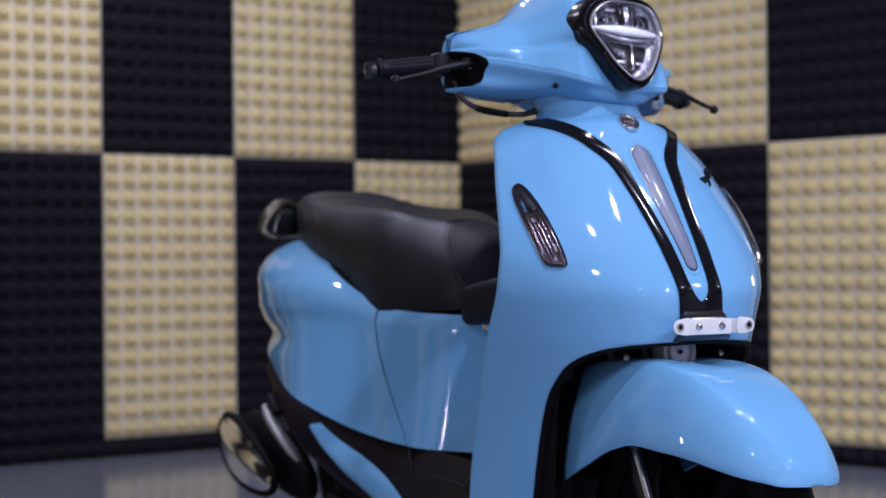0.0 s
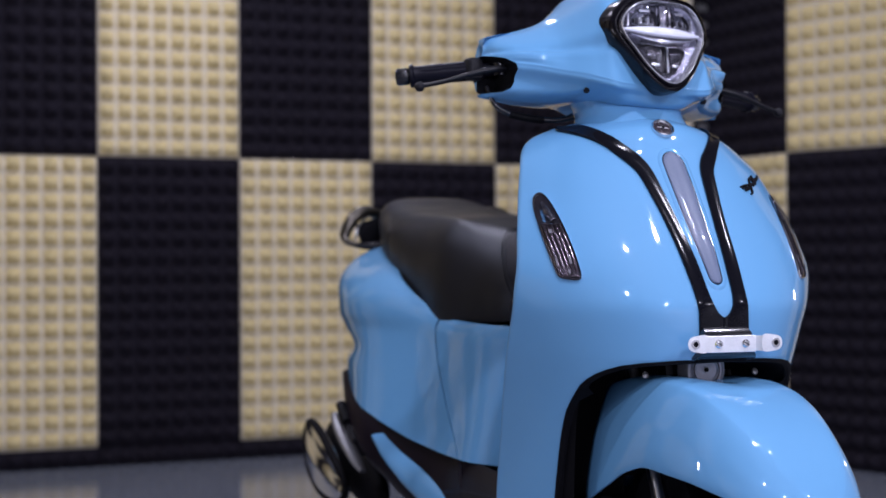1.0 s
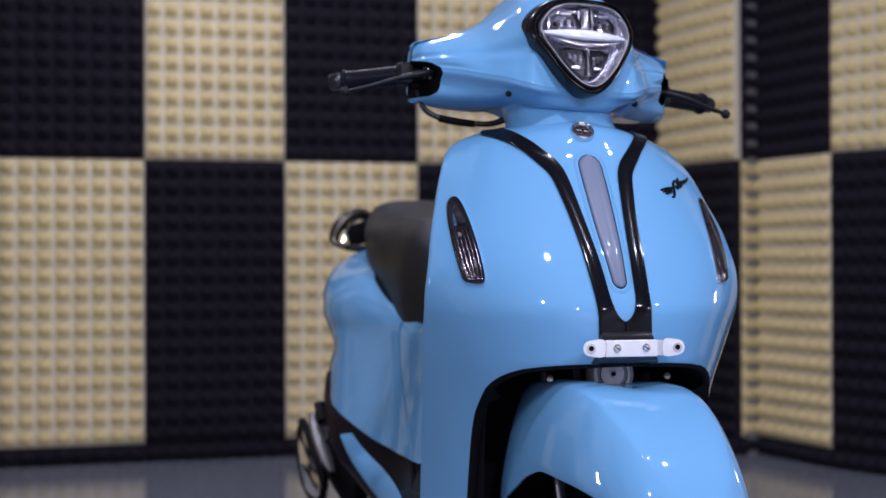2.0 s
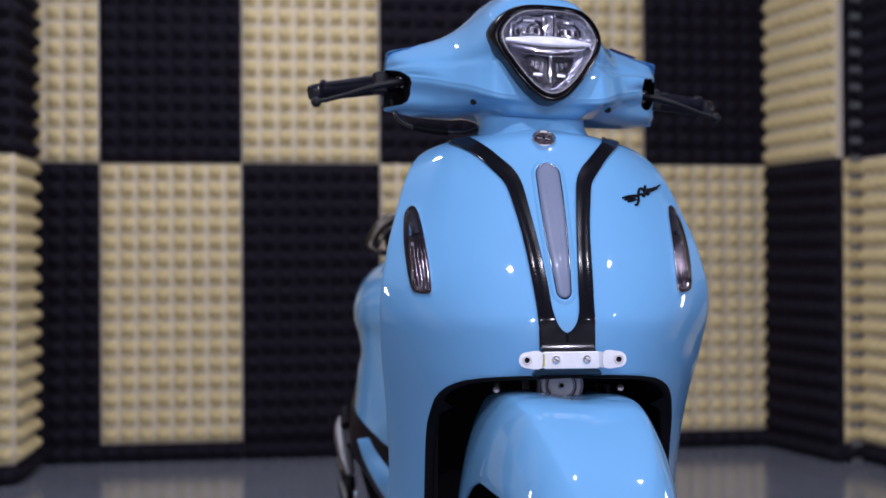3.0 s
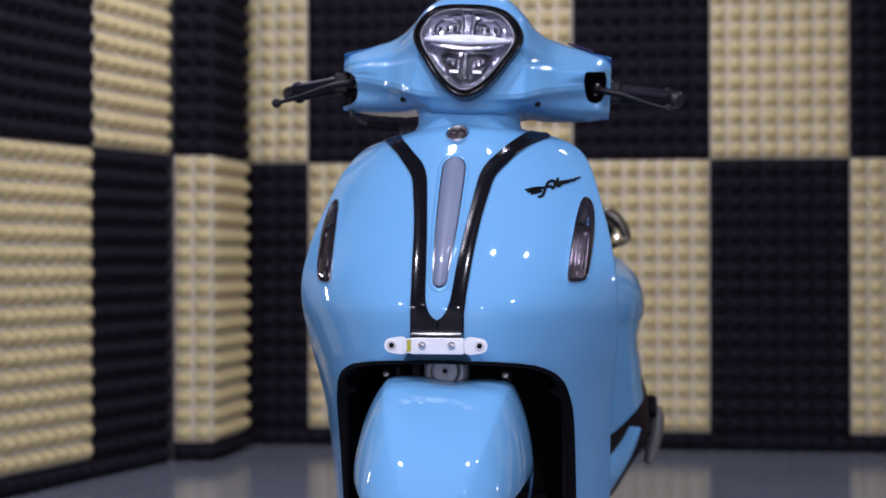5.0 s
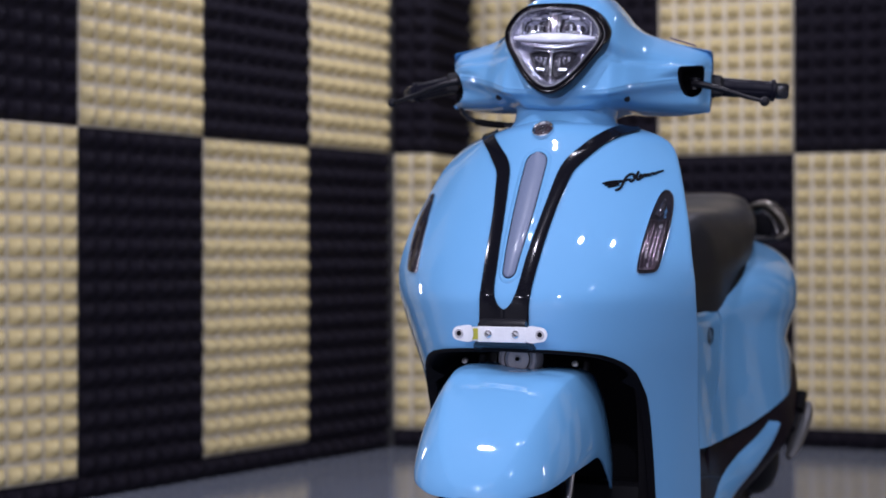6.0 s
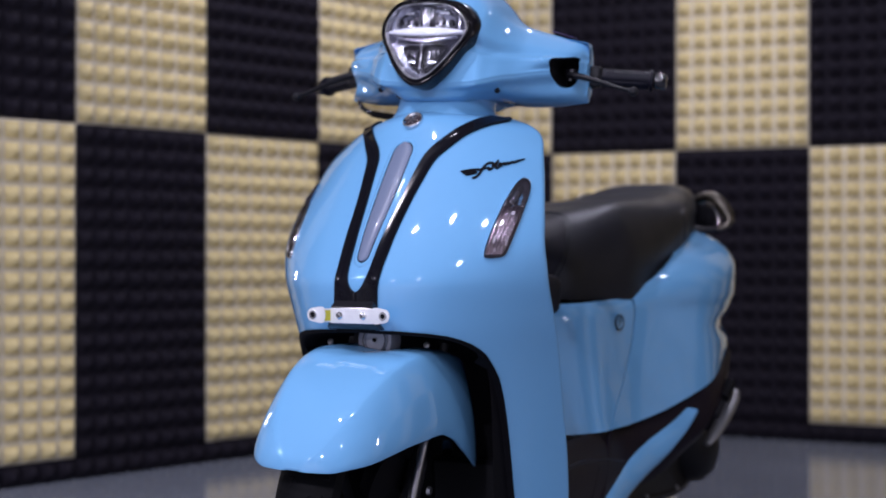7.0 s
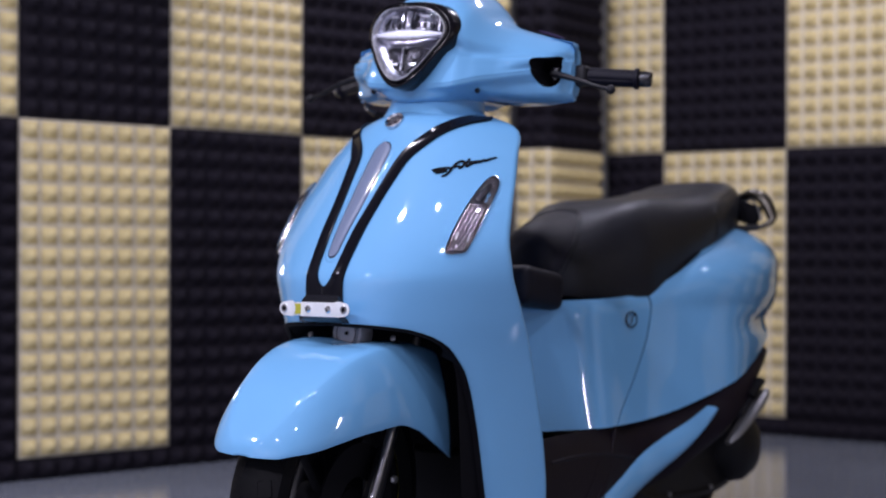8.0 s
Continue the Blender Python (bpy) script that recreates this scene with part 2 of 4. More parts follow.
def foam_mesh(key, columns, rows, mats, height=None):
    """A foam sheet: columns are pairs of plan points of the pyramids' feet, side by side; rows of pyramids go up from z 0.
    The room is to the right of each pair. mats: the foam of the pyramids, and of the flat lanes between them."""
    if key in foam_meshes:
        return foam_meshes[key]
    step = FOAM if height is None else height / rows
    verts, faces, slots = [], [], []

    def add(*p):
        verts.append(p)
        return len(verts) - 1
    rng = random.Random(len(foam_meshes))
    edge = [columns[0][0]] + [b for _, b in columns]
    foot = [[add(x, y, r * step) for r in range(rows + 1)] for x, y in edge]
    for c, ((ax, ay), (bx, by)) in enumerate(columns):
        dx, dy = bx - ax, by - ay
        ln = math.hypot(dx, dy)
        nx, ny = dy / ln, -dx / ln
        for r in range(rows):
            prev = [foot[c][r], foot[c + 1][r], foot[c + 1][r + 1], foot[c][r + 1]]
            cx, cy, cz = (ax + bx) / 2, (ay + by) / 2, (r + .5) * step
            jx, jz = rng.uniform(-0.0018, 0.0018), rng.uniform(-0.0018, 0.0018)
            tall = TIP * min(1.0, ln / FOAM) * (1 + rng.uniform(-0.07, 0.05))
            for k, (share, out) in enumerate(((0.80, 0.03), (0.66, 0.30), (0.46, 0.66), (0.27, 0.93), (0.12, 1.0))):
                h, q = tall * out, out if out > 0.2 else 0
                lvl = [add(cx + dx * (su * share / 2) + nx * h + dx / ln * jx * q, cy + dy * (su * share / 2) + ny * h + dy / ln * jx * q,
                           cz + sv * share * step / 2 + jz * q) for su, sv in ((-1, -1), (1, -1), (1, 1), (-1, 1))]
                for i in range(4):
                    faces.append((prev[i], prev[(i + 1) % 4], lvl[(i + 1) % 4], lvl[i]))
                    slots.append(1 if k == 0 else 0)
                prev = lvl
            faces.append(tuple(prev))
            slots.append(0)
    smooth = len(faces)
    # the slab behind
    back = []
    for c, (x, y) in enumerate(edge):
        (ax, ay), (bx, by) = columns[min(c, len(columns) - 1)]
        ln = math.hypot(bx - ax, by - ay)
        nx, ny = (by - ay) / ln * BACK, -(bx - ax) / ln * BACK
        back.append((add(x - nx, y - ny, 0), add(x - nx, y - ny, rows * step)))
    for c in range(len(columns)):
        (k0, k1), (m0, m1) = back[c], back[c + 1]
        faces += [(m0, k0, k1, m1), (foot[c][-1], foot[c + 1][-1], m1, k1), (foot[c + 1][0], foot[c][0], k0, m0)]
    for c, flip in ((0, False), (-1, True)):
        k0, k1 = back[c]
        ring = foot[c] + [k1, k0]
        faces.append(tuple(ring if not flip else ring[::-1]))
    slots += [1] * (len(faces) - smooth)
    me = bpy.data.meshes.new("foam_panel")
    me.from_pydata(verts, [], faces)
    for m in mats:
        me.materials.append(m)
    me.polygons.foreach_set("material_index", slots)
    me.polygons.foreach_set("use_smooth", [i < smooth for i in range(len(faces))])
    me.update()
    foam_meshes[key] = me
    return me


def straight_columns(n, width=FOAM, gap=0.0015):
    scale = (n * width - 2 * gap) / (n * width)
    return [((gap + i * width * scale, 0), (gap + (i + 1) * width * scale, 0)) for i in range(n)]


def foam_run(wall, start, heading, first_dark, counts):
    """Foam sheets hung side by side on a wall from start along heading (degrees, plan); two rows and a skirting strip.
    counts: pyramids across each sheet. first_dark: the upper row's first sheet is charcoal."""
    d = Vector((math.cos(radians(heading)), math.sin(radians(heading)), 0))
    p = Vector((*start, 0))
    dark = first_dark
    for n in counts:
        for z, is_dark, rows, h in ((ROW + 1.0, dark, 16, None), (ROW, not dark, 16, None), (0.0, True, 1, ROW)):
            me = foam_mesh((n, rows, is_dark), straight_columns(n), rows, DARK_FOAM if is_dark else PALE_FOAM, h)
            ob = new("skirting_strip" if rows == 1 else "foam_panel", me)
            nudge = uneven.uniform(0.0, 0.005) if rows > 1 else 0.0
            ob.matrix_basis = pose(p.x + d.y * nudge, p.y - d.x * nudge, z, 0, 0, heading)
            ob.parent = wall
        p = p + d * (n * FOAM)
        dark = not dark


def foam_fold(wall, corners, counts, upper_dark):
    """One sheet folded round corners (plan points): counts of pyramids along each leg."""
    cols = []
    for (a, b), n in zip(zip(corners, corners[1:]), counts):
        a, b = Vector(a), Vector(b)
        for i in range(n):
            cols.append((tuple(a.lerp(b, i / n)), tuple(a.lerp(b, (i + 1) / n))))
    for z, is_dark, rows, h in ((ROW + 1.0, upper_dark, 16, None), (ROW, not upper_dark, 16, None), (0.0, True, 1, ROW)):
        me = foam_mesh((tuple(corners), rows, is_dark), cols, rows, DARK_FOAM if is_dark else PALE_FOAM, h)
        ob = new("skirting_strip" if rows == 1 else "foam_panel", me)
        ob.matrix_basis = pose(0, 0, z)
        ob.parent = wall


floor_bm = box((9.0, 9.4, 0.1), pose(0, -4.1, -0.05), 0)
tagged(part("floor", floor_bm, FLOOR_MAT, smooth=False), "glossy grey epoxy studio floor", "floor", kind="structure")
ceil_bm = box((9.0, 9.4, 0.1), pose(0, -4.1, CEILING + 0.05), 0)
tagged(part("ceiling", ceil_bm, CEIL_PAINT, smooth=False), "plain grey painted studio ceiling", "ceiling", kind="structure")

# plan: the back wall lies along x, both side walls open out towards the camera
wall_north = slab("wall_north", (-1.5, BACK + 0.003), (1.7, BACK + 0.003), 0, CEILING, 0.15, FOAM_WALL, "studio back wall hung with cream and charcoal foam panels")
foam_run(wall_north, (-1.5, 0), 0, False, [8, 8, 8, 8, 8, 8])

LEFT_HEAD = math.degrees(math.atan2(0.483, 0.1405))
RIGHT_HEAD = -math.degrees(math.atan2(0.483, 0.155))


def behind(p, heading, d):
    """p moved d metres to the left of a heading."""
    a = radians(heading + 90)
    return (p[0] + math.cos(a) * d, p[1] + math.sin(a) * d)


def along(p, heading, d):
    a = radians(heading)
    return (p[0] + math.cos(a) * d, p[1] + math.sin(a) * d)


left_end = (-1.366, -0.507)
left_start = along(left_end, LEFT_HEAD, -8.0)
wall_west = slab("wall_west", behind(left_start, LEFT_HEAD, BACK + 0.003), behind(along(left_end, LEFT_HEAD, 0.75), LEFT_HEAD, BACK + 0.003),
                 0, CEILING, 0.15, FOAM_WALL, "studio side wall hung with cream and charcoal foam panels")
# the seams fall 0.46 m before the column and every half metre from there
h1 = (-1.504, -0.948)
foam_run(wall_west, along(h1, LEFT_HEAD, -2.5), LEFT_HEAD, True, [8, 8, 8, 8, 8, 7])

# a column in the far corner, wrapped by one folded sheet
wall_column = slab("wall_column", (-1.262, -0.455), (-1.262, 0.02), 0, CEILING, 0.2, FOAM_WALL, "square corner column wrapped in folded foam")
foam_fold(wall_column, [(-1.366, -0.507), (-1.238, -0.480), (-1.213, -0.12)], [2, 6], True)

right_start = (1.66, -0.44)
wall_east = slab("wall_east", behind((1.60, -0.25), RIGHT_HEAD, BACK + 0.003), behind(along(right_start, RIGHT_HEAD, 8.0), RIGHT_HEAD, BACK + 0.003),
                 0, CEILING, 0.15, FOAM_WALL, "studio side wall hung with cream and charcoal foam panels")
wall_pier = slab("wall_pier", (1.505, 0.02), (1.575, -0.47), 0, CEILING, 0.12, FOAM_WALL, "narrow corner pier covered with foam")
foam_fold(wall_pier, [(1.478, -0.0), (1.550, -0.495)], [8], False)
foam_fold(wall_east, [(1.562, -0.492), (1.655, -0.437), (1.70, -0.885)], [2, 7], True)
foam_run(wall_east, (1.70, -0.885), RIGHT_HEAD, False, [8, 8, 8, 8])

# unseen wall, its paint kept pale to bounce fill onto the scooter
slab("wall_south", (4.3, -8.2), (-3.8, -8.2), 0, CEILING, 0.15, WALL_PAINT, "unseen white wall behind the camera that bounces front fill")


def ceiling_light(x, y, share):
    base = new("ceiling_light")
    base.matrix_basis = pose(x, y, CEILING)
    r = LAMP_WIDTH / 2
    part("frame", lathe([(r + .004, -.055), (r + .012, -.055), (r + .016, -.05), (r + .016, 0), (.001, 0)], pose(0, 0, 0), 28), WALL_PAINT, base)
    part("diffuser", lathe([(.001, -.048), (r, -.048), (r + .004, -.052)], pose(0, 0, 0), 28), DIFFUSER, base)
    lamp = bpy.data.lights.new("lamp", "AREA")
    lamp.shape, lamp.size, lamp.energy, lamp.color = "DISK", LAMP_WIDTH, LAMP_WATTS * share, LAMP_COLOR
    lo = new("lamp", lamp)
    lo.matrix_basis = pose(0, 0, -0.06)
    lo.parent = base
    tagged(base, "round white LED spotlight fixed to the ceiling", "ceiling light", "studio ceiling lights")


def wall_tube(x, y, z, heading):
    base = new("wall_light")
    base.matrix_basis = pose(x, y, z, 0, 0, heading)
    part("frame", box((.030, .05, .20), pose(0, -.040, .10), .004), WALL_PAINT, base)
    part("diffuser", tube([(0, -.068, .01), (0, -.068, .19)], .009, 12), DIFFUSER, base)
    lamp = bpy.data.lights.new("lamp", "AREA")
    lamp.shape, lamp.size, lamp.size_y, lamp.energy, lamp.color = "RECTANGLE", .026, .18, 2.4, LAMP_COLOR
    lo = new("lamp", lamp)
    lo.matrix_basis = pose(0, -0.079, .10, -90, 0, 0)
    lo.parent = base
    tagged(base, "upright white LED tube fixed to the foam-hung side wall", "wall light")


for lamp_place in LAMPS:
    ceiling_light(*lamp_place)
for tube_place in TUBES:
    wall_tube(*tube_place)

# ---------------------------------------------------------------- scooter
# Its own axes: x to its left, y to its rear from the number plate bracket, z up.
scooter = new("motor_scooter")
scooter.matrix_basis = pose(-0.0905, -3.26, 0, 0, 0, -3.0)
tagged(scooter, "sky-blue retro motor scooter with black trim parked on the studio floor", "motor scooter")

# leg shield: half width, centre line and rear edge over the height
SH_W = spl([(.15, .242), (.3, .247), (.4, .250), (.48, .256), (.564, .266), (.647, .271), (.73, .260), (.813, .237), (.86, .221), (.893, .203), (.912, .180), (.928, .14), (.940, .095)])
SH_F = spl([(.15, .05), (.4, .03), (.548, .012), (.595, .010), (.618, .0105), (.631, .0125), (.643, .0180), (.667, .0318), (.71, .0592), (.76, .096), (.82, .140), (.874, .18), (.92, .208), (.94, .235)])
SH_E = spl([(.15, .345), (.22, .345), (.3, .335), (.44, .295), (.5, .27), (.58, .225), (.64, .195), (.68, .19), (.74, .21), (.813, .255), (.86, .285), (.89, .315), (.912, .33), (.928, .335), (.94, .34)])
ARCH = spl([(.15, .200), (.28, .198), (.36, .198), (.42, .198), (.46, .197), (.48, .194), (.503, .188), (.52, .177), (.533, .158), (.540, .136), (.5455, .080), (.5485, .0)])
ARCH_TOP = 0.5485


def shield_point(x, z, out=0.0):
    """A point of the leg shield's skin, moved out by some metres along its normal."""
    def y_at(a, b):
        return SH_F(b) + (SH_E(b) - SH_F(b)) * min(abs(a) / SH_W(b), 1.0) ** 2.5
    p = Vector((x, y_at(x, z), z))
    if out:
        e = 0.004
        n = Vector((-(y_at(x + e, z) - y_at(x - e, z)) / (2 * e), 1, -(y_at(x, z + e) - y_at(x, z - e)) / (2 * e))).normalized()
        p -= n * out
    return p


def shield_rows(zs, side):
    rows = []
    for z in zs:
        w = SH_W(z)
        x0 = ARCH(z) if z < ARCH_TOP else 0.0
        r = []
        for k in range(25):
            u = k / 24
            x = x0 + (w - x0) * (1 - (1 - u) ** 1.4)
            r.append(shield_point(x, z))
        # the edge rolls back and in
        e = r[-1]
        for k in range(1, 11):
            a = radians(-28 + 13.5 * k)
            r.append(Vector((e.x + .013 * (math.cos(a) - .883), e.y + .013 * (math.sin(a) + .469), z)))
        r.append(Vector((e.x - .030, e.y + .0195, z)))
        rows.append([Vector((p.x * side, p.y, p.z)) for p in r])
    return rows


low = [.15 + .35 * i / 20 for i in range(20)] + [.50, .51, .518, .525, .531, .536, .540, .543, .5455, .5472, .5485]
high = [.5485 + (.90 - .5485) * i / 34 for i in range(1, 35)] + [.906, .912, .917, .921, .925, .929, .933, .937, .940]
bm = grid([b[::-1] + a[1:] for a, b in zip(shield_rows([ARCH_TOP] + high, 1), shield_rows([ARCH_TOP] + high, -1))])
for side in (1, -1):
    half = grid(shield_rows(low, side))
    me_tmp = bpy.data.meshes.new("half")
    half.to_mesh(me_tmp)
    half.free()
    bm.from_mesh(me_tmp)
    bpy.data.meshes.remove(me_tmp)
bmesh.ops.remove_doubles(bm, verts=bm.verts, dist=2e-4)
bmesh.ops.recalc_face_normals(bm, faces=bm.faces)
shield = part("leg_shield", bm, BLUE, scooter, "glossy sky-blue leg shield")
sol = shield.modifiers.new("thickness", "SOLIDIFY")
sol.thickness, sol.offset = 0.004, -1

# neck between shield and handlebar cowl
N_W = spl([(.895, .128), (.915, .112), (.935, .097), (.950, .091), (.962, .092), (.974, .098), (.986, .108), (1.0, .122), (1.015, .13)])
N_F = spl([(.895, .225), (.920, .226), (.935, .233), (.950, .243), (.965, .258), (.985, .285), (1.015, .32)])
rows = []
for z in (.895 + .12 * i / 30 for i in range(31)):
    hx, y0, y1 = N_W(z), N_F(z), .43
    yc, hy = (y0 + y1) / 2, (y1 - y0) / 2
    rows.append([(hx * math.copysign(abs(math.cos(a)) ** .85, math.cos(a)), yc + hy * math.copysign(abs(math.sin(a)) ** .95, math.sin(a)), z)
                 for a in (2 * math.pi * k / 64 for k in range(64))])
part("neck_cover", grid(rows, True), BLUE, scooter)

# inner back of the shield and the floor tunnel, behind the front wheel
rows = []
for z in [.16 + .74 * i / 20 for i in range(21)]:
    w, e = SH_W(z) - 0.028, SH_E(z) + 0.028
    rows.append([(w * math.sin(a), e + 0.055 * math.cos(a) ** 0.6 * (1 if z < .8 else .6), z) for a in (math.pi * (k / 16 - .5) for k in range(17))])
part("shield_back", grid(rows), BLUE, scooter)

# black wheel-arch liner
rows = []
zs_arch = [.15 + (.5485 - .15) * (1 - (1 - i / 24) ** 2) for i in range(25)]
curve = [(-(ARCH(z)), z) for z in zs_arch] + [(ARCH(z), z) for z in zs_arch[::-1]][1:]
for inset, dy in ((0.001, 0.004), (0.012, 0.010), (0.020, 0.05), (0.02, 0.16), (0.04, 0.24)):
    rows.append([(x * (1 - inset * 4), shield_point(x, z).y * (1 if dy < .05 else .3) + dy + (0.06 if dy > .04 else 0), z - inset * (.1 if z > .45 else 0)) for x, z in curve])
rows.append([(x * 0.05, .34, .3 + (z - .3) * .1) for x, z in curve])
part("wheel_arch_liner", grid(rows), BLACK_LINER, scooter)
# glossy black lip round the arch
rows = []
for t, out in ((0.0, 0.0), (0.002, 0.0018), (-0.003, 0.0015), (-0.005, -0.004)):
    rows.append([shield_point(x, z, out) + Vector((-(x / .2) * t * -1, 0, t if z > .5 else 0)) for x, z in curve])
part("arch_lip", thicken(grid(rows), 0.002), BLACK_LINER, scooter)


# trims on the shield
def ribbon(path, out):
    """A raised strip on the shield: path of (z, inner x, outer x)."""
    fi, fo = spl(sorted((z, a) for z, a, b in path)), spl(sorted((z, b) for z, a, b in path))
    z0, z1 = min(p[0] for p in path), max(p[0] for p in path)
    return fi, fo, z0, z1, out


def ribbon_mesh(r, side):
    fi, fo, z0, z1, out = r
    rows = []
    for i in range(151):
        z = z0 + (z1 - z0) * i / 150
        a, b = fi(z), fo(z)
        row = []
        for k, (u, h) in enumerate(((0, -.003), (0, .75), (.05, 1.0), (.12, .96), (.28, .83), (.48, .76), (.68, .78), (.86, .90), (.95, 1.0), (1, .75), (1, -.003))):
            x = a + (b - a) * u
            p = shield_point(x, z, out * h if h > 0 else h)
            row.append((p.x * side, p.y, p.z))
        rows.append(row)
    return grid(rows)


STRIPE = ribbon([(.9285, .1135, .1375), (.9215, .1065, .147), (.912, .0965, .1345), (.903, .0865, .1215), (.8887, .0725, .1045), (.8715, .0565, .0900), (.857, .0480, .0780), (.8485, .0450, .0722), (.84, .0430, .0686),
                 (.81, .0385, .0620), (.78, .0345, .0565), (.745, .0300, .0520), (.69, .0240, .0472), (.65, .0208, .0442), (.640, .0190, .0438), (.628, .0150, .0432), (.620, .0100, .0425), (.615, .0046, .0425), (.6125, .0, .0425), (.553, .0, .0425)], out=0.0048)
for side in (1, -1):
    part("trim_stripe", ribbon_mesh(STRIPE, side), BLACK_SATIN, scooter, "black gloss trim stripe")
INS_W = spl([(.66, .0095), (.69, .0118), (.72, .0142), (.78, .0175), (.84, .0187), (.88, .0185)])


def slot(grow):
    """Rows of the slim light's rounded outline: height and half width."""
    z0, z1 = .664 - grow, .879 + grow
    out = []
    for i in range(61):
        z = (z0 + z1) / 2 - (z1 - z0) / 2 * math.cos(math.pi * i / 60)
        w = INS_W(min(max(z, .665), .878)) + grow
        r0, r1 = .010 + grow, .019 + grow
        if z < z0 + r0:
            w *= math.sqrt(max(0.0, 1 - ((z0 + r0 - z) / r0) ** 2))
        if z > z1 - r1:
            w *= math.sqrt(max(0.0, 1 - ((z - z1 + r1) / r1) ** 2))
        out.append((z, max(w, .0003)))
    return out


part("position_light", grid([[shield_point(b * u, z, 0.0008 + 0.0045 * math.sqrt(max(0, 1 - u * u))) for u in (math.sin(math.pi * (k / 14 - .5)) for k in range(15))] for z, b in slot(0)]), INSERT, scooter, "slim smoked-grey position light")
loops = []
for g, h in ((.0100, -.0006), (.0080, .0006), (.0055, .0018), (.0035, .0023), (.0018, .0016), (.0010, -.001)):
    o = slot(g)
    loops.append([shield_point(w, z, h) for z, w in o] + [shield_point(-w, z, h) for z, w in o[::-1]])
part("light_lip", grid(loops, True), BLUE, scooter, "raised blue lip round the slim light")
part("light_bezel", grid([[shield_point(b * u, z, 0.0012) for u in (k / 6 - 1 for k in range(13))] for z, b in slot(.0013)]), BLACK_GLOSS, scooter, "thin black light rim")


def on_shield(x, z):
    """A frame on the shield's skin: z axis out of it, y axis up along it."""
    p = shield_point(x, z)
    q = shield_point(x, z, 0.01)
    n = (q - p).normalized()
    up = (shield_point(x, z + .01) - p).normalized()
    up = (up - n * up.dot(n)).normalized()
    s = up.cross(n)
    return Matrix((s, up, n)).transposed().to_4x4().copy(), p


def skin_frame(x, z):
    m, p = on_shield(x, z)
    return Matrix.Translation(p) @ m


m = skin_frame(0, .921)
badge = part("badge", lathe([(.0001, .001), (.014, .001), (.0155, .004), (.018, .0055), (.0195, .004), (.020, -.002)], m, 40), CHROME, scooter, "round chrome badge")
part("badge_centre", lathe([(.0001, .0032), (.010, .003), (.0148, .0022)], m, 32), BADGE_DARK, badge, "dark brownish badge centre")
for k in range(3):
    part("badge_spoke", box((.003, .022, .002), m @ pose(0, 0, .0035, 0, 0, 60 * k + 20), .0006, 1), CHROME, badge)

# flowing black script on the left shoulder, as plain strokes
SCRIPT = [((.121, .8225), (.130, .8248), (.139, .8262), (.148, .8280)), ((.125, .8195), (.135, .8218), (.146, .8235)), ((.130, .8165), (.139, .8188), (.147, .8205)),
          ((.142, .8110), (.147, .8120), (.1505, .8180), (.1520, .8270), (.1545, .8360), (.1600, .8400), (.1660, .8385), (.1640, .8345)), ((.146, .8255), (.154, .8285), (.162, .8310)),
          ((.1600, .8290), (.1625, .8260), (.1655, .8290), (.1690, .8400), (.1705, .8450), (.1690, .8400), (.1700, .8300), (.1735, .8300), (.1765, .8375), (.1740, .8390), (.1735, .8335), (.1775, .8345),
           (.1800, .8410), (.1815, .8350), (.1845, .8415), (.1860, .8365), (.1900, .8430), (.1925, .8400), (.1960, .8435), (.2045, .8475))]
script_bm = bmesh.new()
for stroke in SCRIPT:
    t = tube([shield_point(x, z, .0015) for x, z in stroke], [.0016] + [.0023] * (len(stroke) - 2) + [.0012], 8, smooth=2)
    tmp = bpy.data.meshes.new("stroke")
    t.to_mesh(tmp)
    t.free()
    script_bm.from_mesh(tmp)
    bpy.data.meshes.remove(tmp)
part("script_mark", script_bm, BLACK_LINER, scooter, "black raised script mark drawn as strokes")

# indicators
IND = [(.2135, .811), (.2235, .804), (.2290, .785), (.2310, .755), (.2295, .720), (.2260, .690), (.2215, .676), (.2110, .672), (.1995, .672), (.1960, .680),
       (.1970, .705), (.1995, .740), (.2030, .775), (.2070, .800)]
ind_curve = closed_curve(IND, 70)


IND_IN = spl([(.672, .1985), (.680, .1962), (.705, .1970), (.740, .1995), (.775, .2030)])
IND_OUT = spl([(.672, .2110), (.677, .2215), (.690, .2260), (.720, .2295), (.755, .2310), (.785, .2290)])


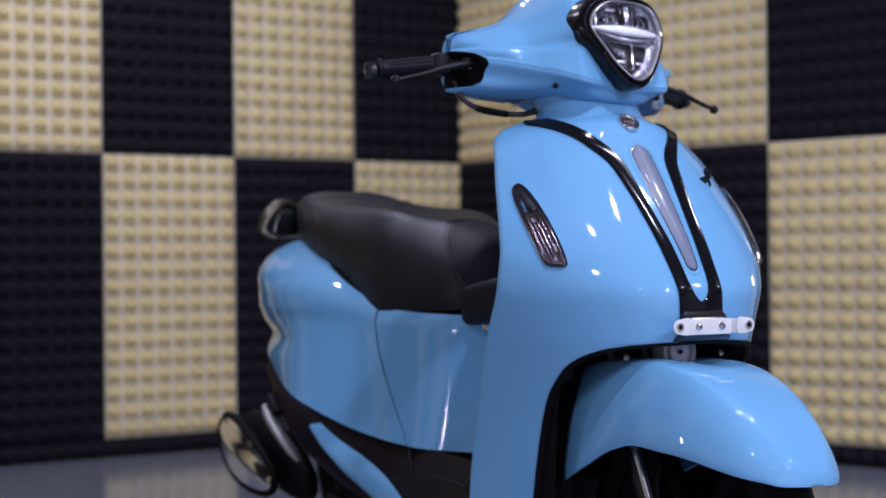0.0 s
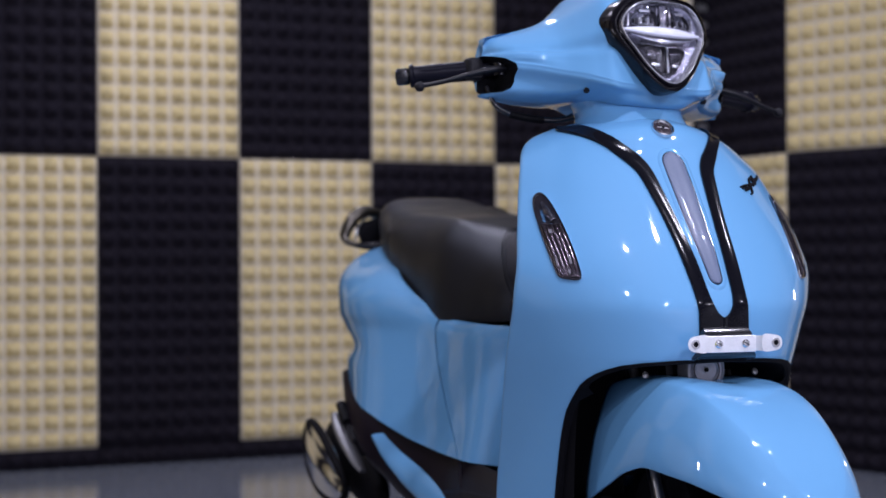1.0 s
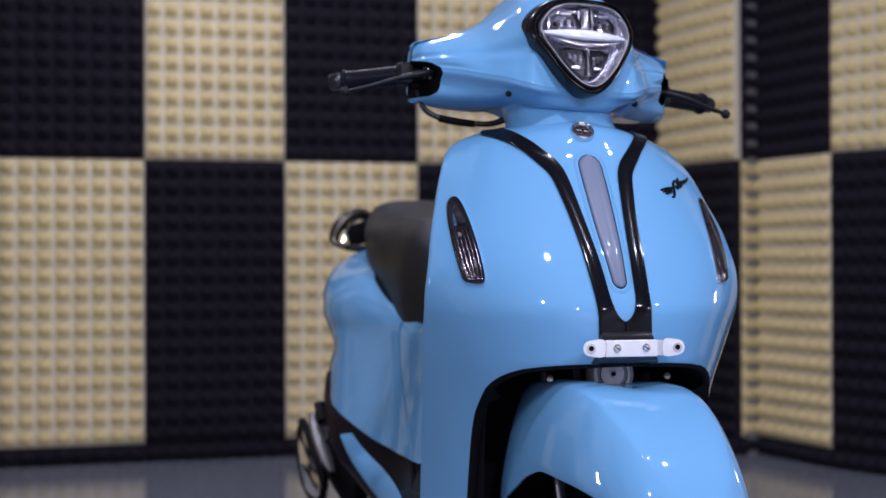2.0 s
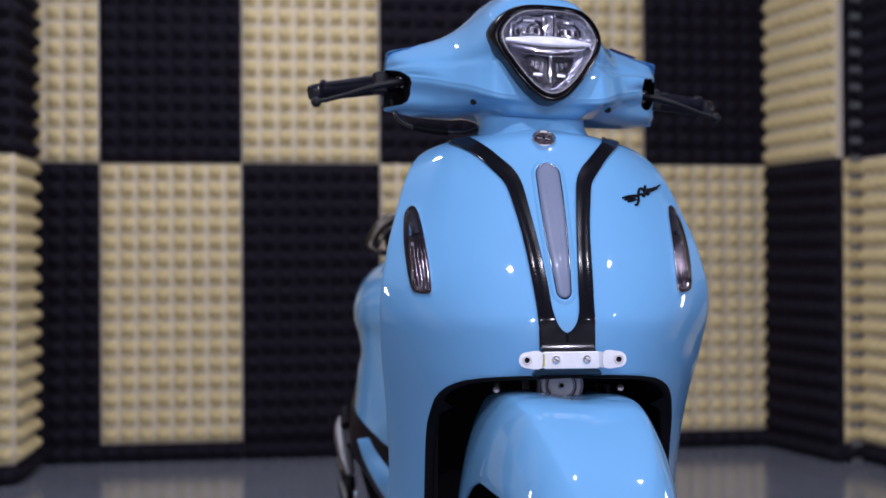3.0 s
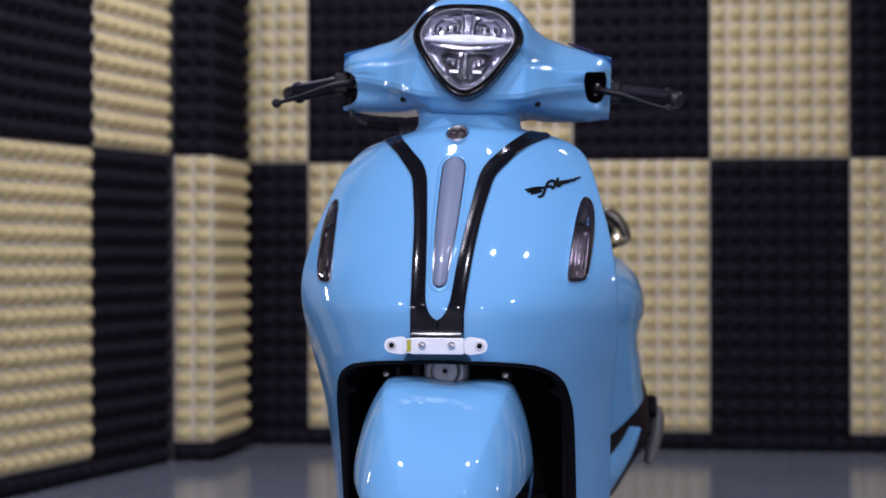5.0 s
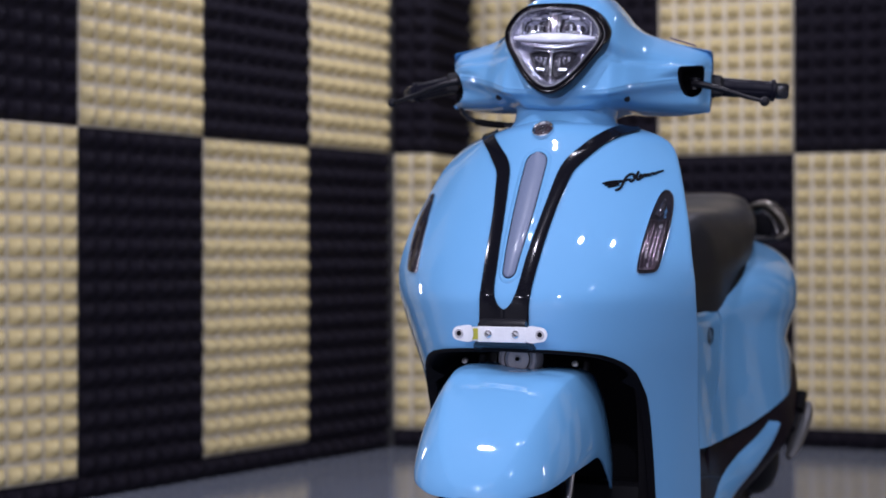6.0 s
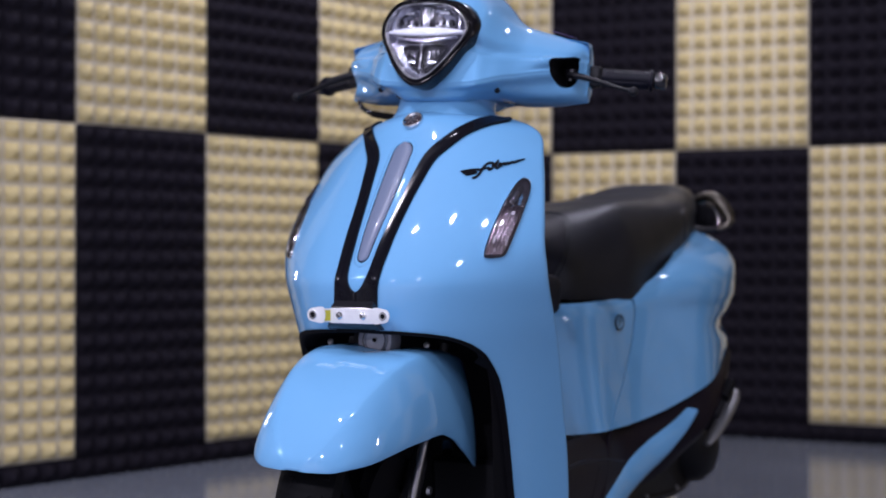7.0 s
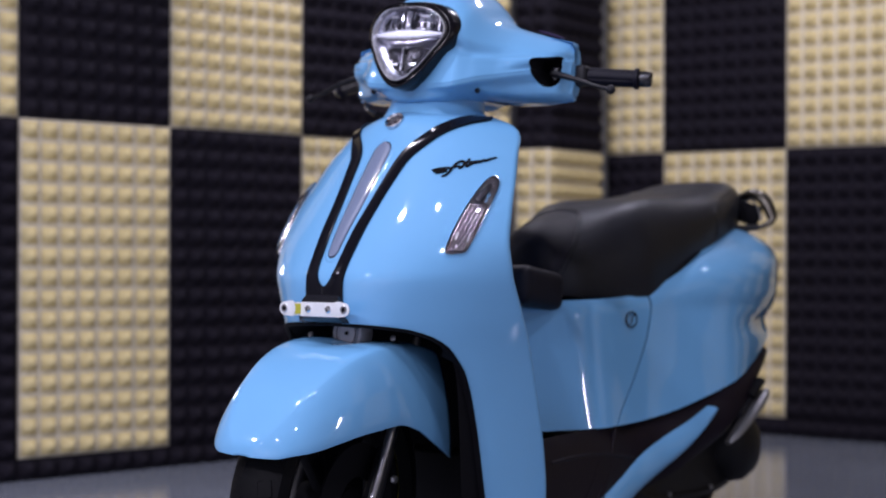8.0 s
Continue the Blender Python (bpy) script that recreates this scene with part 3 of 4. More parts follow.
def indicator(side):
    def at(u, v, w):
        p = shield_point(u, v, w)
        return (p.x * side, p.y, p.z)

    def scaled(f):
        return [(.215 + (u - .215) * f, .741 + (v - .741) * (1 - (1 - f) * .35)) for u, v in ind_curve]
    bez = grid([[at(u, v, w) for u, v in scaled(f)] for f, w in ((1.065, -.002), (1.055, .0024), (1.035, .0036), (1.0, .0034), (.97, .001))], True)
    lamp = part("indicator", bez, CHROME, scooter, "bright-rimmed blade-shaped indicator")
    part("lamp_well", grid([[at(u, v, w) for u, v in scaled(f)] for f, w in ((.985, .0030), (.97, .0002), (.02, .0002))], True), DARK_CHAMBER, lamp, "dark lamp well")
    # fluted reflector in the lower two thirds
    rows = []
    for i in range(25):
        z = .677 + .083 * i / 24
        a, b = IND_IN(z) + .0022, IND_OUT(z) - .0022
        rows.append([at(a + (b - a) * k / 30, z, .0012 + .0014 * abs(math.sin(math.pi * k / 6))) for k in range(31)])
    part("reflector", grid(rows), FLUTES, lamp, "fluted bright reflector")
    for k, (x, z, w, h) in enumerate(((.2050, .702, .0032, .012), (.2165, .748, .0046, .006), (.2215, .700, .0022, .016), (.2095, .684, .0024, .006))):
        part("reflector_facet", grid([[at(x + w * (u - .5) + (z - .70) * .05, z + h * (v - .5), .0036) for u in (0, .5, 1)] for v in (0, .5, 1)]), RING, lamp, "bright reflector facet")
    part("lamp_dome", tube([at(.2110, .765, .0016), at(.2150, .778, .0026), at(.2165, .795, .0016)], [.0050, .0070, .003], 12), CHAMBER, lamp)
    for x, z, r in ((.2100, .768, .0013), (.2175, .772, .0016), (.2125, .779, .0012), (.2190, .784, .0010), (.2140, .789, .0012), (.2170, .797, .0009)):
        part("lamp_glint", lathe([(.0001, r), (r * .7, r * .7), (r, 0)], Matrix.Translation(at(x, z, .0036)) @ pose(0, 0, 0, 90), 8), FACETS, lamp)
    c = part("lens", grid([[at(u, v, w) for u, v in scaled(f)] for f, w in ((1.0, .0055), (.85, .0066), (.4, .0078), (.02, .008))], True), SMOKE_GLASS, lamp, "smoked clear lens")
    c.visible_shadow = False


indicator(1)
indicator(-1)

# number plate bracket, its black foot and screws, and the horn under it
bracket = part("plate_bracket", box((.084, .0022, .0255), pose(.003, -.008, .573), .0008, 1), ZINC, scooter, "zinc-plated number plate bracket")
for side in (1, -1):
    part("bracket_step", box((.0022, .014, .0235), pose(.003 + side * .0455, -.0140, .5735, 0, 0, side * 28), .0006, 1), ZINC, bracket)
    tab = closed_curve([(.0, -.0118), (.020, -.0122), (.030, -.0085), (.0335, 0), (.030, .0085), (.020, .0122), (.0, .0118)], 42)
    mt = pose(.003 + side * .0480, -.0185, .5745, 90, 0, 0) @ Matrix.Diagonal((side, 1, 1, 1))
    part("bracket_tab", grid([[mt @ Vector((u, v, w)) for u, v in tab] for w in (0, .002)], True, True), ZINC, bracket)
    part("weld_nut", lathe([(.0040, .0), (.0042, .0016), (.0072, .0016), (.0078, .0)], mt @ pose(.0215, 0, .0020), 20), CHROME, bracket, "bright weld nut")
    part("tab_hole", lathe([(.0001, .0004), (.0040, .0004), (.0043, .0)], mt @ pose(.0215, 0, .0022), 18), BLACK_LINER, bracket)
    screw = part("screw", lathe([(.0001, .004), (.0045, .0036), (.0064, .002), (.0070, 0)], pose(.003 + side * .0235, -.0092, .5735, 90), 20), CHROME, bracket)
    part("screw_slot", box((.009, .0012, .0014), pose(.003 + side * .0235, -.0130, .5735, 0, 30, 0), 0), BLACK_MATT, screw)
part("paint_mark", box((.0030, .012, .018), pose(.003 - .0450, -.0140, .5735, 0, 0, -28), .0004, 1), YELLOW, bracket, "yellow-green inspection mark")
rows = []
for z, hx, y0 in ((.5985, .040, .0065), (.590, .0425, -.003), (.580, .0425, -.0065), (.562, .0445, -.0065), (.556, .050, -.003), (.5505, .054, .004), (.5490, .053, .010)):
    rows.append([(x, y, z) for x, y in ((-hx, .022), (-hx, y0 + .006), (-hx * .96, y0), (0, y0 - .001), (hx * .96, y0), (hx, y0 + .006), (hx, .022))])
part("bracket_foot", grid(rows, True, True), BLACK_GLOSS, scooter, "black bracket foot")
mh = pose(.002, .080, .5275, 86, 0, 0)
horn = part("horn", lathe([(.0001, .010), (.0045, .010), (.006, .0085), (.0185, .0085), (.021, .012), (.0235, .012), (.0255, .006), (.030, .006), (.033, .010), (.0355, .006), (.0355, -.02), (.001, -.022)], mh, 40), GREY_HORN, scooter, "round grey horn disc")
part("horn_nut", lathe([(.0001, .013), (.0036, .013), (.004, .008)], mh, 6), BLACK_LINER, horn)
part("horn_ring", lathe([(.0215, .0125), (.0232, .0125)], mh, 36), BLACK_MATT, horn)
part("horn_bracket", box((.014, .03, .05), pose(-.050, .110, .530, -10), .003, 2), BLACK_MATT, scooter)
for x, z in ((-.098, .534), (.098, .534)):
    part("liner_screw", lathe([(.0001, .003), (.005, .0025), (.006, 0)], pose(x, .055 + abs(x) * .3, z - .012, 75), 14), STEEL, scooter)

# ---- steered parts: built straight, then turned to the left about the raked steering axis
STEER = 6.0
AXIS_P, AXIS_D = Vector((0, .035, .23)), Vector((0, .42, .907)).normalized()
steer_m = Matrix.Translation(AXIS_P) @ Matrix.Rotation(radians(STEER), 4, AXIS_D) @ Matrix.Translation(-AXIS_P)


def steered(name, bm, mat, parent=None, label="", sharp=35):
    bmesh.ops.transform(bm, matrix=steer_m, verts=bm.verts)
    return part(name, bm, mat, parent or scooter, label, sharp=sharp)


# front mudguard
FN = [(-.228, .014, .3412, .340), (-.2255, .032, .354, .340), (-.217, .056, .370, .340), (-.198, .082, .395, .345), (-.165, .104, .430, .351), (-.12, .119, .465, .361), (-.07, .130, .493, .371),
      (-.02, .136, .511, .376), (.03, .140, .519, .380), (.09, .141, .521, .366), (.14, .140, .519, .341), (.185, .138, .512, .318), (.215, .135, .505, .302)]
f_hw, f_zt, f_zb = spl([(a[0], a[1]) for a in FN]), spl([(a[0], a[2]) for a in FN]), spl([(a[0], a[3]) for a in FN])
f_fold = spl([(-.228, .58), (-.15, .64), (-.05, .68), (.05, .70), (.215, .72)])


def guard_half(hw, zt, zb, fold):
    """Half section: a gently crowned top to a firm fold, then a steep side."""
    h, g = zt - zb, 1 - fold
    knots = [(0, zt), (hw * fold * .5, zt - h * .008), (hw * fold * .80, zt - h * .022), (hw * fold * .97, zt - h * .050), (hw * (fold + g * .14), zt - h * .105), (hw * (fold + g * .44), zt - h * .265),
             (hw * (fold + g * .74), zt - h * .50), (hw * (fold + g * .93), zt - h * .74), (hw, zb + h * .1), (hw * .997, zb)]
    out = []
    for i in range(len(knots) - 1):
        a, b, c, d = (Vector((*knots[max(0, min(len(knots) - 1, q))], 0)) for q in (i - 1, i, i + 1, i + 2))
        for j in range(5):
            t = j / 5
            p = 0.5 * ((2 * b) + (c - a) * t + (2 * a - 5 * b + 4 * c - d) * t * t + (3 * b - a - 3 * c + d) * t ** 3)
            out.append((p.x, p.y))
    return out + [knots[-1]]


rows = []
for i in range(61):
    u = i / 60
    y = -.228 + (.215 + .228) * (u ** 1.6)
    half = guard_half(f_hw(y), f_zt(y), f_zb(y), f_fold(y))
    low = max(0.0, min(1.0, (y + .03) / .06)) * .008
    half = [(x, z - low * math.exp(-(x / .038) ** 2)) for x, z in half]
    rows.append([(-x, y, z) for x, z in half[::-1]] + [(x, y, z) for x, z in half[1:]])
guard = steered("front_mudguard", grid(rows), BLUE, label="glossy sky-blue front mudguard", sharp=60)
sol = guard.modifiers.new("thickness", "SOLIDIFY")
sol.thickness, sol.offset = 0.005, -1

# front wheel, fork, brake disc
WY, WZ, WR = .02, .232, .232
axle = pose(0, WY, WZ, 0, 90, 0)
tyre = [(WR - .064, -.040), (WR - .040, -.053), (WR - .018, -.050), (WR - .005, -.030), (WR, 0), (WR - .005, .030), (WR - .018, .050), (WR - .040, .053), (WR - .064, .040)]
wheel = steered("front_wheel", lathe([(.168, -.036), (.160, -.034), (.150, -.020), (.147, 0), (.150, .020), (.160, .034), (.168, .036)], axle, 48), BLACK_LINER)
steered("tyre", lathe(tyre, axle, 64), RUBBER, wheel, "black rubber tyre")
for k in range(26):
    for s in (1, -1):
        mg = axle @ pose(0, 0, 0, 0, 0, k * 360 / 26 + (s > 0) * 7)
        steered("tread_block", box((.006, .030, .026), mg @ pose(WR - .0085, 0, s * .028, s * 12, s * -20, 0), .002, 1), RUBBER, wheel)
steered("hub", lathe([(.0001, -.05), (.03, -.05), (.034, -.02), (.034, .02), (.03, .05), (.0001, .05)], axle, 24), BLACK_LINER, wheel)
for k in range(5):
    steered("spoke", box((.125, .026, .024), axle @ pose(0, 0, 0, 0, 0, 72 * k) @ pose(.09, 0, 0), .006, 2), BLACK_LINER, wheel)
steered("brake_disc", lathe([(.05, .058), (.11, .058), (.11, .062), (.05, .062), (.05, .058)], axle, 48), BLACK_LINER, wheel)
steered("rim_pinstripe", lathe([(.169, .0385), (.1715, .0385)], axle, 64), YELLOW, wheel, "thin gold pinstripe on the rim")
for s in (1, -1):
    a = Vector((s * .090, WY, WZ))
    d = AXIS_D
    # thin steel bar stands in for the highlight along the dark fork tube
    leg = steered("fork_highlight", tube([a - d * .05, a + d * .32], .0075, 16), STEEL)
    o = Vector((-s * .010, .016, 0))
    steered("fork_slider", tube([a + o - d * .05, a + o + d * .10, a + o + d * .11, a + o + d * .32], [.017, .017, .013, .013], 20), BLACK_MATT, leg)
steered("fork_bolt", lathe([(.0001, .006), (.007, .006), (.008, 0)], pose(.105, WY + .05, WZ + .045, 0, 90, 0), 6), STEEL)

# handlebar cowl: closed sections across the scooter
FWD = -.028
C_TOP = spl([(0, 1.19), (.05, 1.186), (.085, 1.165), (.105, 1.144), (.13, 1.123), (.157, 1.109), (.2, 1.096), (.245, 1.087)])
C_BOT = spl([(0, .955), (.06, .957), (.085, .966), (.105, .969), (.13, .967), (.18, .968), (.245, .976)])
C_FRONT = spl([(0, .264), (.05, .260), (.09, .260), (.115, .280), (.15, .325), (.2, .372), (.215, .384), (.226, .397), (.236, .414), (.245, .440)])
C_REAR = spl([(0, .50), (.1, .50), (.18, .496), (.245, .488)])
C_FOLD = spl([(0, .992), (.08, .994), (.14, 1.012), (.2, 1.026), (.245, 1.030)])


def cowl_section(x, scale=1.0):
    a = abs(x)
    zt, zb, yf, yr, zc = C_TOP(a) - (.008 * (a / .245) ** 2 if x < 0 else 0), C_BOT(a), C_FRONT(a), C_REAR(a), C_FOLD(a)
    zt -= .011 * math.exp(-((a - .105) / .035) ** 2) if x > 0 else 0
    puff = (.017 if x > 0 else .011) * math.exp(-((a - .200) / .038) ** 2)
    c = max(0.0, min(1.0, (a - .08) / .07))
    c = c * c * (3 - 2 * c)
    w = yr - yf
    b = min(1.0, a / .13)
    b = b * b * (3 - 2 * b)
    pts = [(yr, zc - .01), (yr - .008, zb + .014), (yr - .03, zb), (yf + w * .62, zb), (yf + w * (.24 + .18 * b), zb + .003 * b), (yf + w * (.05 + .15 * b), zb + .006 + .007 * b), (yf + .004 + (.008 + w * .04) * b, zb + (zc - zb) * .62),
           (yf + .003, zc - .008), (yf + .0006, zc - .001), (yf, zc + .002), (yf + .0016, zc + .006), (yf + .004 + w * .03 * b - puff * .75, zc + (zt - zc) * .20), (yf + .006 + w * .06 * b - puff, zc + (zt - zc) * .33), (yf + .012 + w * .10 * b - puff * .7, zc + (zt - zc) * .42), (yf + w * (.10 + .14 * c), zc + (zt - zc) * .62), (yf + w * (.30 + .20 * c), zt - (zt - zc) * .10),
           (yf + w * .66, zt - .001), (yr - .04, zt), (yr - .010, zt - .012), (yr, zt - .05)]
    cy, cz = (yf + yr) / 2, (zt + zb) / 2
    return [(x, cy + (u - cy) * scale + FWD, cz + (v - cz) * scale) for u, v in closed_curve(pts, 187)]


N_X = 200
xs = [-.245 + .49 * i / N_X for i in range(N_X + 1)]
ends = [(.2466, .2), (.2466, .6), (.2466, .90), (.2464, .945), (.2459, .974), (.2447, .993)]
rows = [cowl_section(-a, f) for a, f in ends] + [cowl_section(x) for x in xs[1:-1]] + [cowl_section(a, f) for a, f in ends[::-1]]
cowl_bm = grid(rows, True, True)


def cutter(outline, y0, y1):
    """A black prism standing through the cowl's front: outline of (x, z), from y0 to y1."""
    m = bpy.data.meshes.new("cutter")
    n = len(outline)
    m.from_pydata([(x, y, z) for y in (y0, y1) for x, z in outline], [],
                  [tuple(range(n)), tuple(range(2 * n - 1, n - 1, -1))] + [(i, i + n, (i + 1) % n + n, (i + 1) % n) for i in range(n)])
    cb = bmesh.new()
    cb.from_mesh(m)
    bmesh.ops.recalc_face_normals(cb, faces=cb.faces)
    cb.to_mesh(m)
    cb.free()
    m.materials.append(BLACK_LINER)
    return new("cutter", m)


# the lever openings: a closed window on the left, a notch that runs out through the end on the right
body = part("blank", cowl_bm, BLUE)
body.data.materials.append(BLACK_LINER)
cuts = [cutter(closed_curve([(.200, 1.048), (.218, 1.054), (.235, 1.057), (.2385, 1.040), (.2365, 1.018), (.229, 1.003), (.218, .998), (.205, 1.004), (.198, 1.028)], 36), .30, .432),
        cutter([(-.30, 1.050), (-.248, 1.0475), (-.229, 1.0395), (-.2165, 1.030), (-.2125, 1.020), (-.2115, .999), (-.2150, .989), (-.224, .983), (-.30, .976)], .30, .446)]
for c in cuts:
    b = body.modifiers.new("opening", "BOOLEAN")
    b.operation, b.solver, b.object = "DIFFERENCE", "FAST", c
bpy.context.view_layer.update()
done = bpy.data.meshes.new_from_object(body.evaluated_get(bpy.context.evaluated_depsgraph_get()))
cowl_bm = bmesh.new()
cowl_bm.from_mesh(done)
for o in [body] + cuts:
    bpy.data.objects.remove(o)
cowl = steered("handlebar_cowl", cowl_bm, BLUE, label="glossy sky-blue handlebar cowl with black lever openings", sharp=50)
cowl.data.materials.append(BLACK_LINER)
# headlight
HL = [(0, 1.1345), (.038, 1.1325), (.060, 1.1225), (.0745, 1.104), (.0775, 1.087), (.0705, 1.069), (.0590, 1.0515), (.0450, 1.031), (.0275, 1.012), (.012, 1.0015)]
hl_pts = HL + [(0, .999)] + [(-u, v) for u, v in HL[:0:-1]]
hl_curve = closed_curve(hl_pts, 96)


HL_X = -.006      # the lamp sits a little off the cowl's middle


def hl_at(u, v, out, f=1.0, drop=0.0):
    """A point of the headlight: outline scaled by f, out metres forward of its face."""
    x, z = u * f, 1.078 + (v - 1.078) * f + drop
    y = .233 + FWD + (z - 1.0) * .20 + 2.6 * x * x - out
    return (x + HL_X, y, z)


def hl_ring(spec):
    return grid([[hl_at(u, v, out, f) for u, v in hl_curve] for f, out in spec], True)


steered("headlight_surround", hl_ring([(1.25, -.050), (1.245, -.016), (1.235, -.001), (1.20, .008), (1.16, .0095), (1.145, .0065), (1.12, .0065), (1.09, .011), (1.055, .009), (1.03, -.008), (1.02, -.016)]), SURROUND, label="black gloss headlight surround")
light = steered("headlight", hl_ring([(1.046, -.002), (1.048, .010), (1.038, .0124), (1.026, .0128), (1.014, .0115), (1.006, .006), (1.0, -.002), (.99, -.012)]), RING, label="shield-shaped LED headlight")
steered("reflector_bowl", hl_ring([(1.0, -.003), (.88, -.010), (.6, -.014), (.3, -.016), (.02, -.016)]), BOWL, light)


def hl_box(w, h, d, x, z, out, mat, name, label=""):
    x0, y0, z0 = hl_at(0, z, out)
    return steered(name, box((w, d, h), pose(x + HL_X, y0 + 2.6 * x * x, z0, -11, 0, math.degrees(math.atan(5.2 * x))), .003, 2), mat, light, label)


def hl_brow(name, half, z0, sag, thick, deep, mat, label=""):
    """A curved bar across the lamp: half length, height of its middle, rise of its ends, half thickness, how far it stands out."""
    rows = []
    for i in range(33):
        x = half * (2 * i / 32 - 1)
        q = 1 - (x / half) ** 2
        h, z = thick * (.35 + .65 * q), z0 + sag * (x / half) ** 2
        rows.append([(x + HL_X, hl_at(0, z + dz * h, dy)[1] + 2.6 * x * x, z + dz * h)
                     for dz, dy in ((-1, -.012), (-1, deep - .004), (-.6, deep - .0008), (0, deep), (.6, deep - .0008), (1, deep - .004), (1, -.012))])
    return steered(name, grid(rows, True, True), mat, light, label)


def hl_cup(points, mid, s, walls, mat, name, label=""):
    """A moulded chamber: outline of (u, v) about mid, stepped inwards by walls of (scale, out)."""
    cup = closed_curve(points, 40)
    rows = []
    for f, o in walls:
        rows.append([(HL_X + s * (mid[0] + (u - mid[0]) * f), hl_at(0, mid[1] + (v - mid[1]) * f, o)[1] + 2.6 * u * u, mid[1] + (v - mid[1]) * f) for u, v in cup])
    return steered(name, grid(rows, True), mat, light, label)


hl_brow("light_bar", .0735, 1.0845, .001, .0085, .0065, LIGHT_BAR, "bright horizontal light guide bar")
hl_brow("chrome_bar", .0640, 1.0690, .010, .0050, .0020, FACETS, "faceted chrome brow")
hl_brow("chrome_bar", .0470, 1.0605, .004, .0018, .0010, CHROME)
hl_box(.011, .038, .012, 0, 1.112, -.005, FACETS, "divider", "silver middle web")
hl_box(.0025, .036, .012, -.0085, 1.112, -.003, CHROME, "divider")
hl_box(.0025, .036, .012, .0085, 1.112, -.003, CHROME, "divider")
hl_box(.0060, .046, .012, 0, 1.037, -.004, CHROME, "divider")
for s in (1, -1):
    hl_cup([(.013, 1.0945), (.050, 1.0945), (.058, 1.099), (.056, 1.110), (.043, 1.1195), (.024, 1.1215), (.013, 1.117)], (.034, 1.106), s,
           ((1.0, -.016), (1.0, -.005), (.95, -.0032), (.90, -.009), (.85, -.013), (.02, -.014)), CHAMBER, "lamp_chamber", "smoked upper lamp chamber")
    for k in range(5):
        hl_box(.0014, .015 - .0015 * abs(k - 2), .006, s * (.022 + .0065 * k), 1.1015, -.0065, FACETS if k % 2 else DARK_CHAMBER, "reflector_fin")
    hl_box(.020, .0060, .006, s * .034, 1.1200, -.0045, RING, "reflector_facet", "bright reflector facet")
    hl_box(.030, .0022, .006, s * .034, 1.0955, -.0045, CHROME, "chamber_sill")
    hl_box(.0035, .024, .006, s * .0625, 1.1035, -.0055, RING, "reflector_facet", "bright reflector facet")
    hl_cup([(.006, 1.056), (.036, 1.0575), (.041, 1.053), (.030, 1.034), (.017, 1.021), (.006, 1.018)], (.021, 1.04), s,
           ((1.08, -.016), (1.08, -.006), (1.04, -.0045), (1.0, -.009), (.02, -.012)), DARK_CHAMBER, "lamp_chamber", "dark lower lamp chamber")
    for k in range(3):
        hl_box(.0012, .018 - .004 * k, .005, s * (.013 + .008 * k), 1.041 + .003 * k, -.008, CHAMBER, "reflector_fin")
    hl_box(.016, .0022, .005, s * .020, 1.0285, -.006, RING, "reflector_facet", "bright reflector facet")
    hl_box(.0030, .0030, .006, s * .031, 1.018, -.004, RING, "reflector_facet", "bright reflector facet")
glass = steered("headlight_lens", hl_ring([(1.005, .0085), (.9, .012), (.6, .017), (.3, .019), (.02, .0195)]), LENS_GLASS, light, "clear headlight lens")
glass.visible_shadow = False

# grips, levers, switch housings, cable
GRIP_Z, GRIP_Y = 1.022, .455


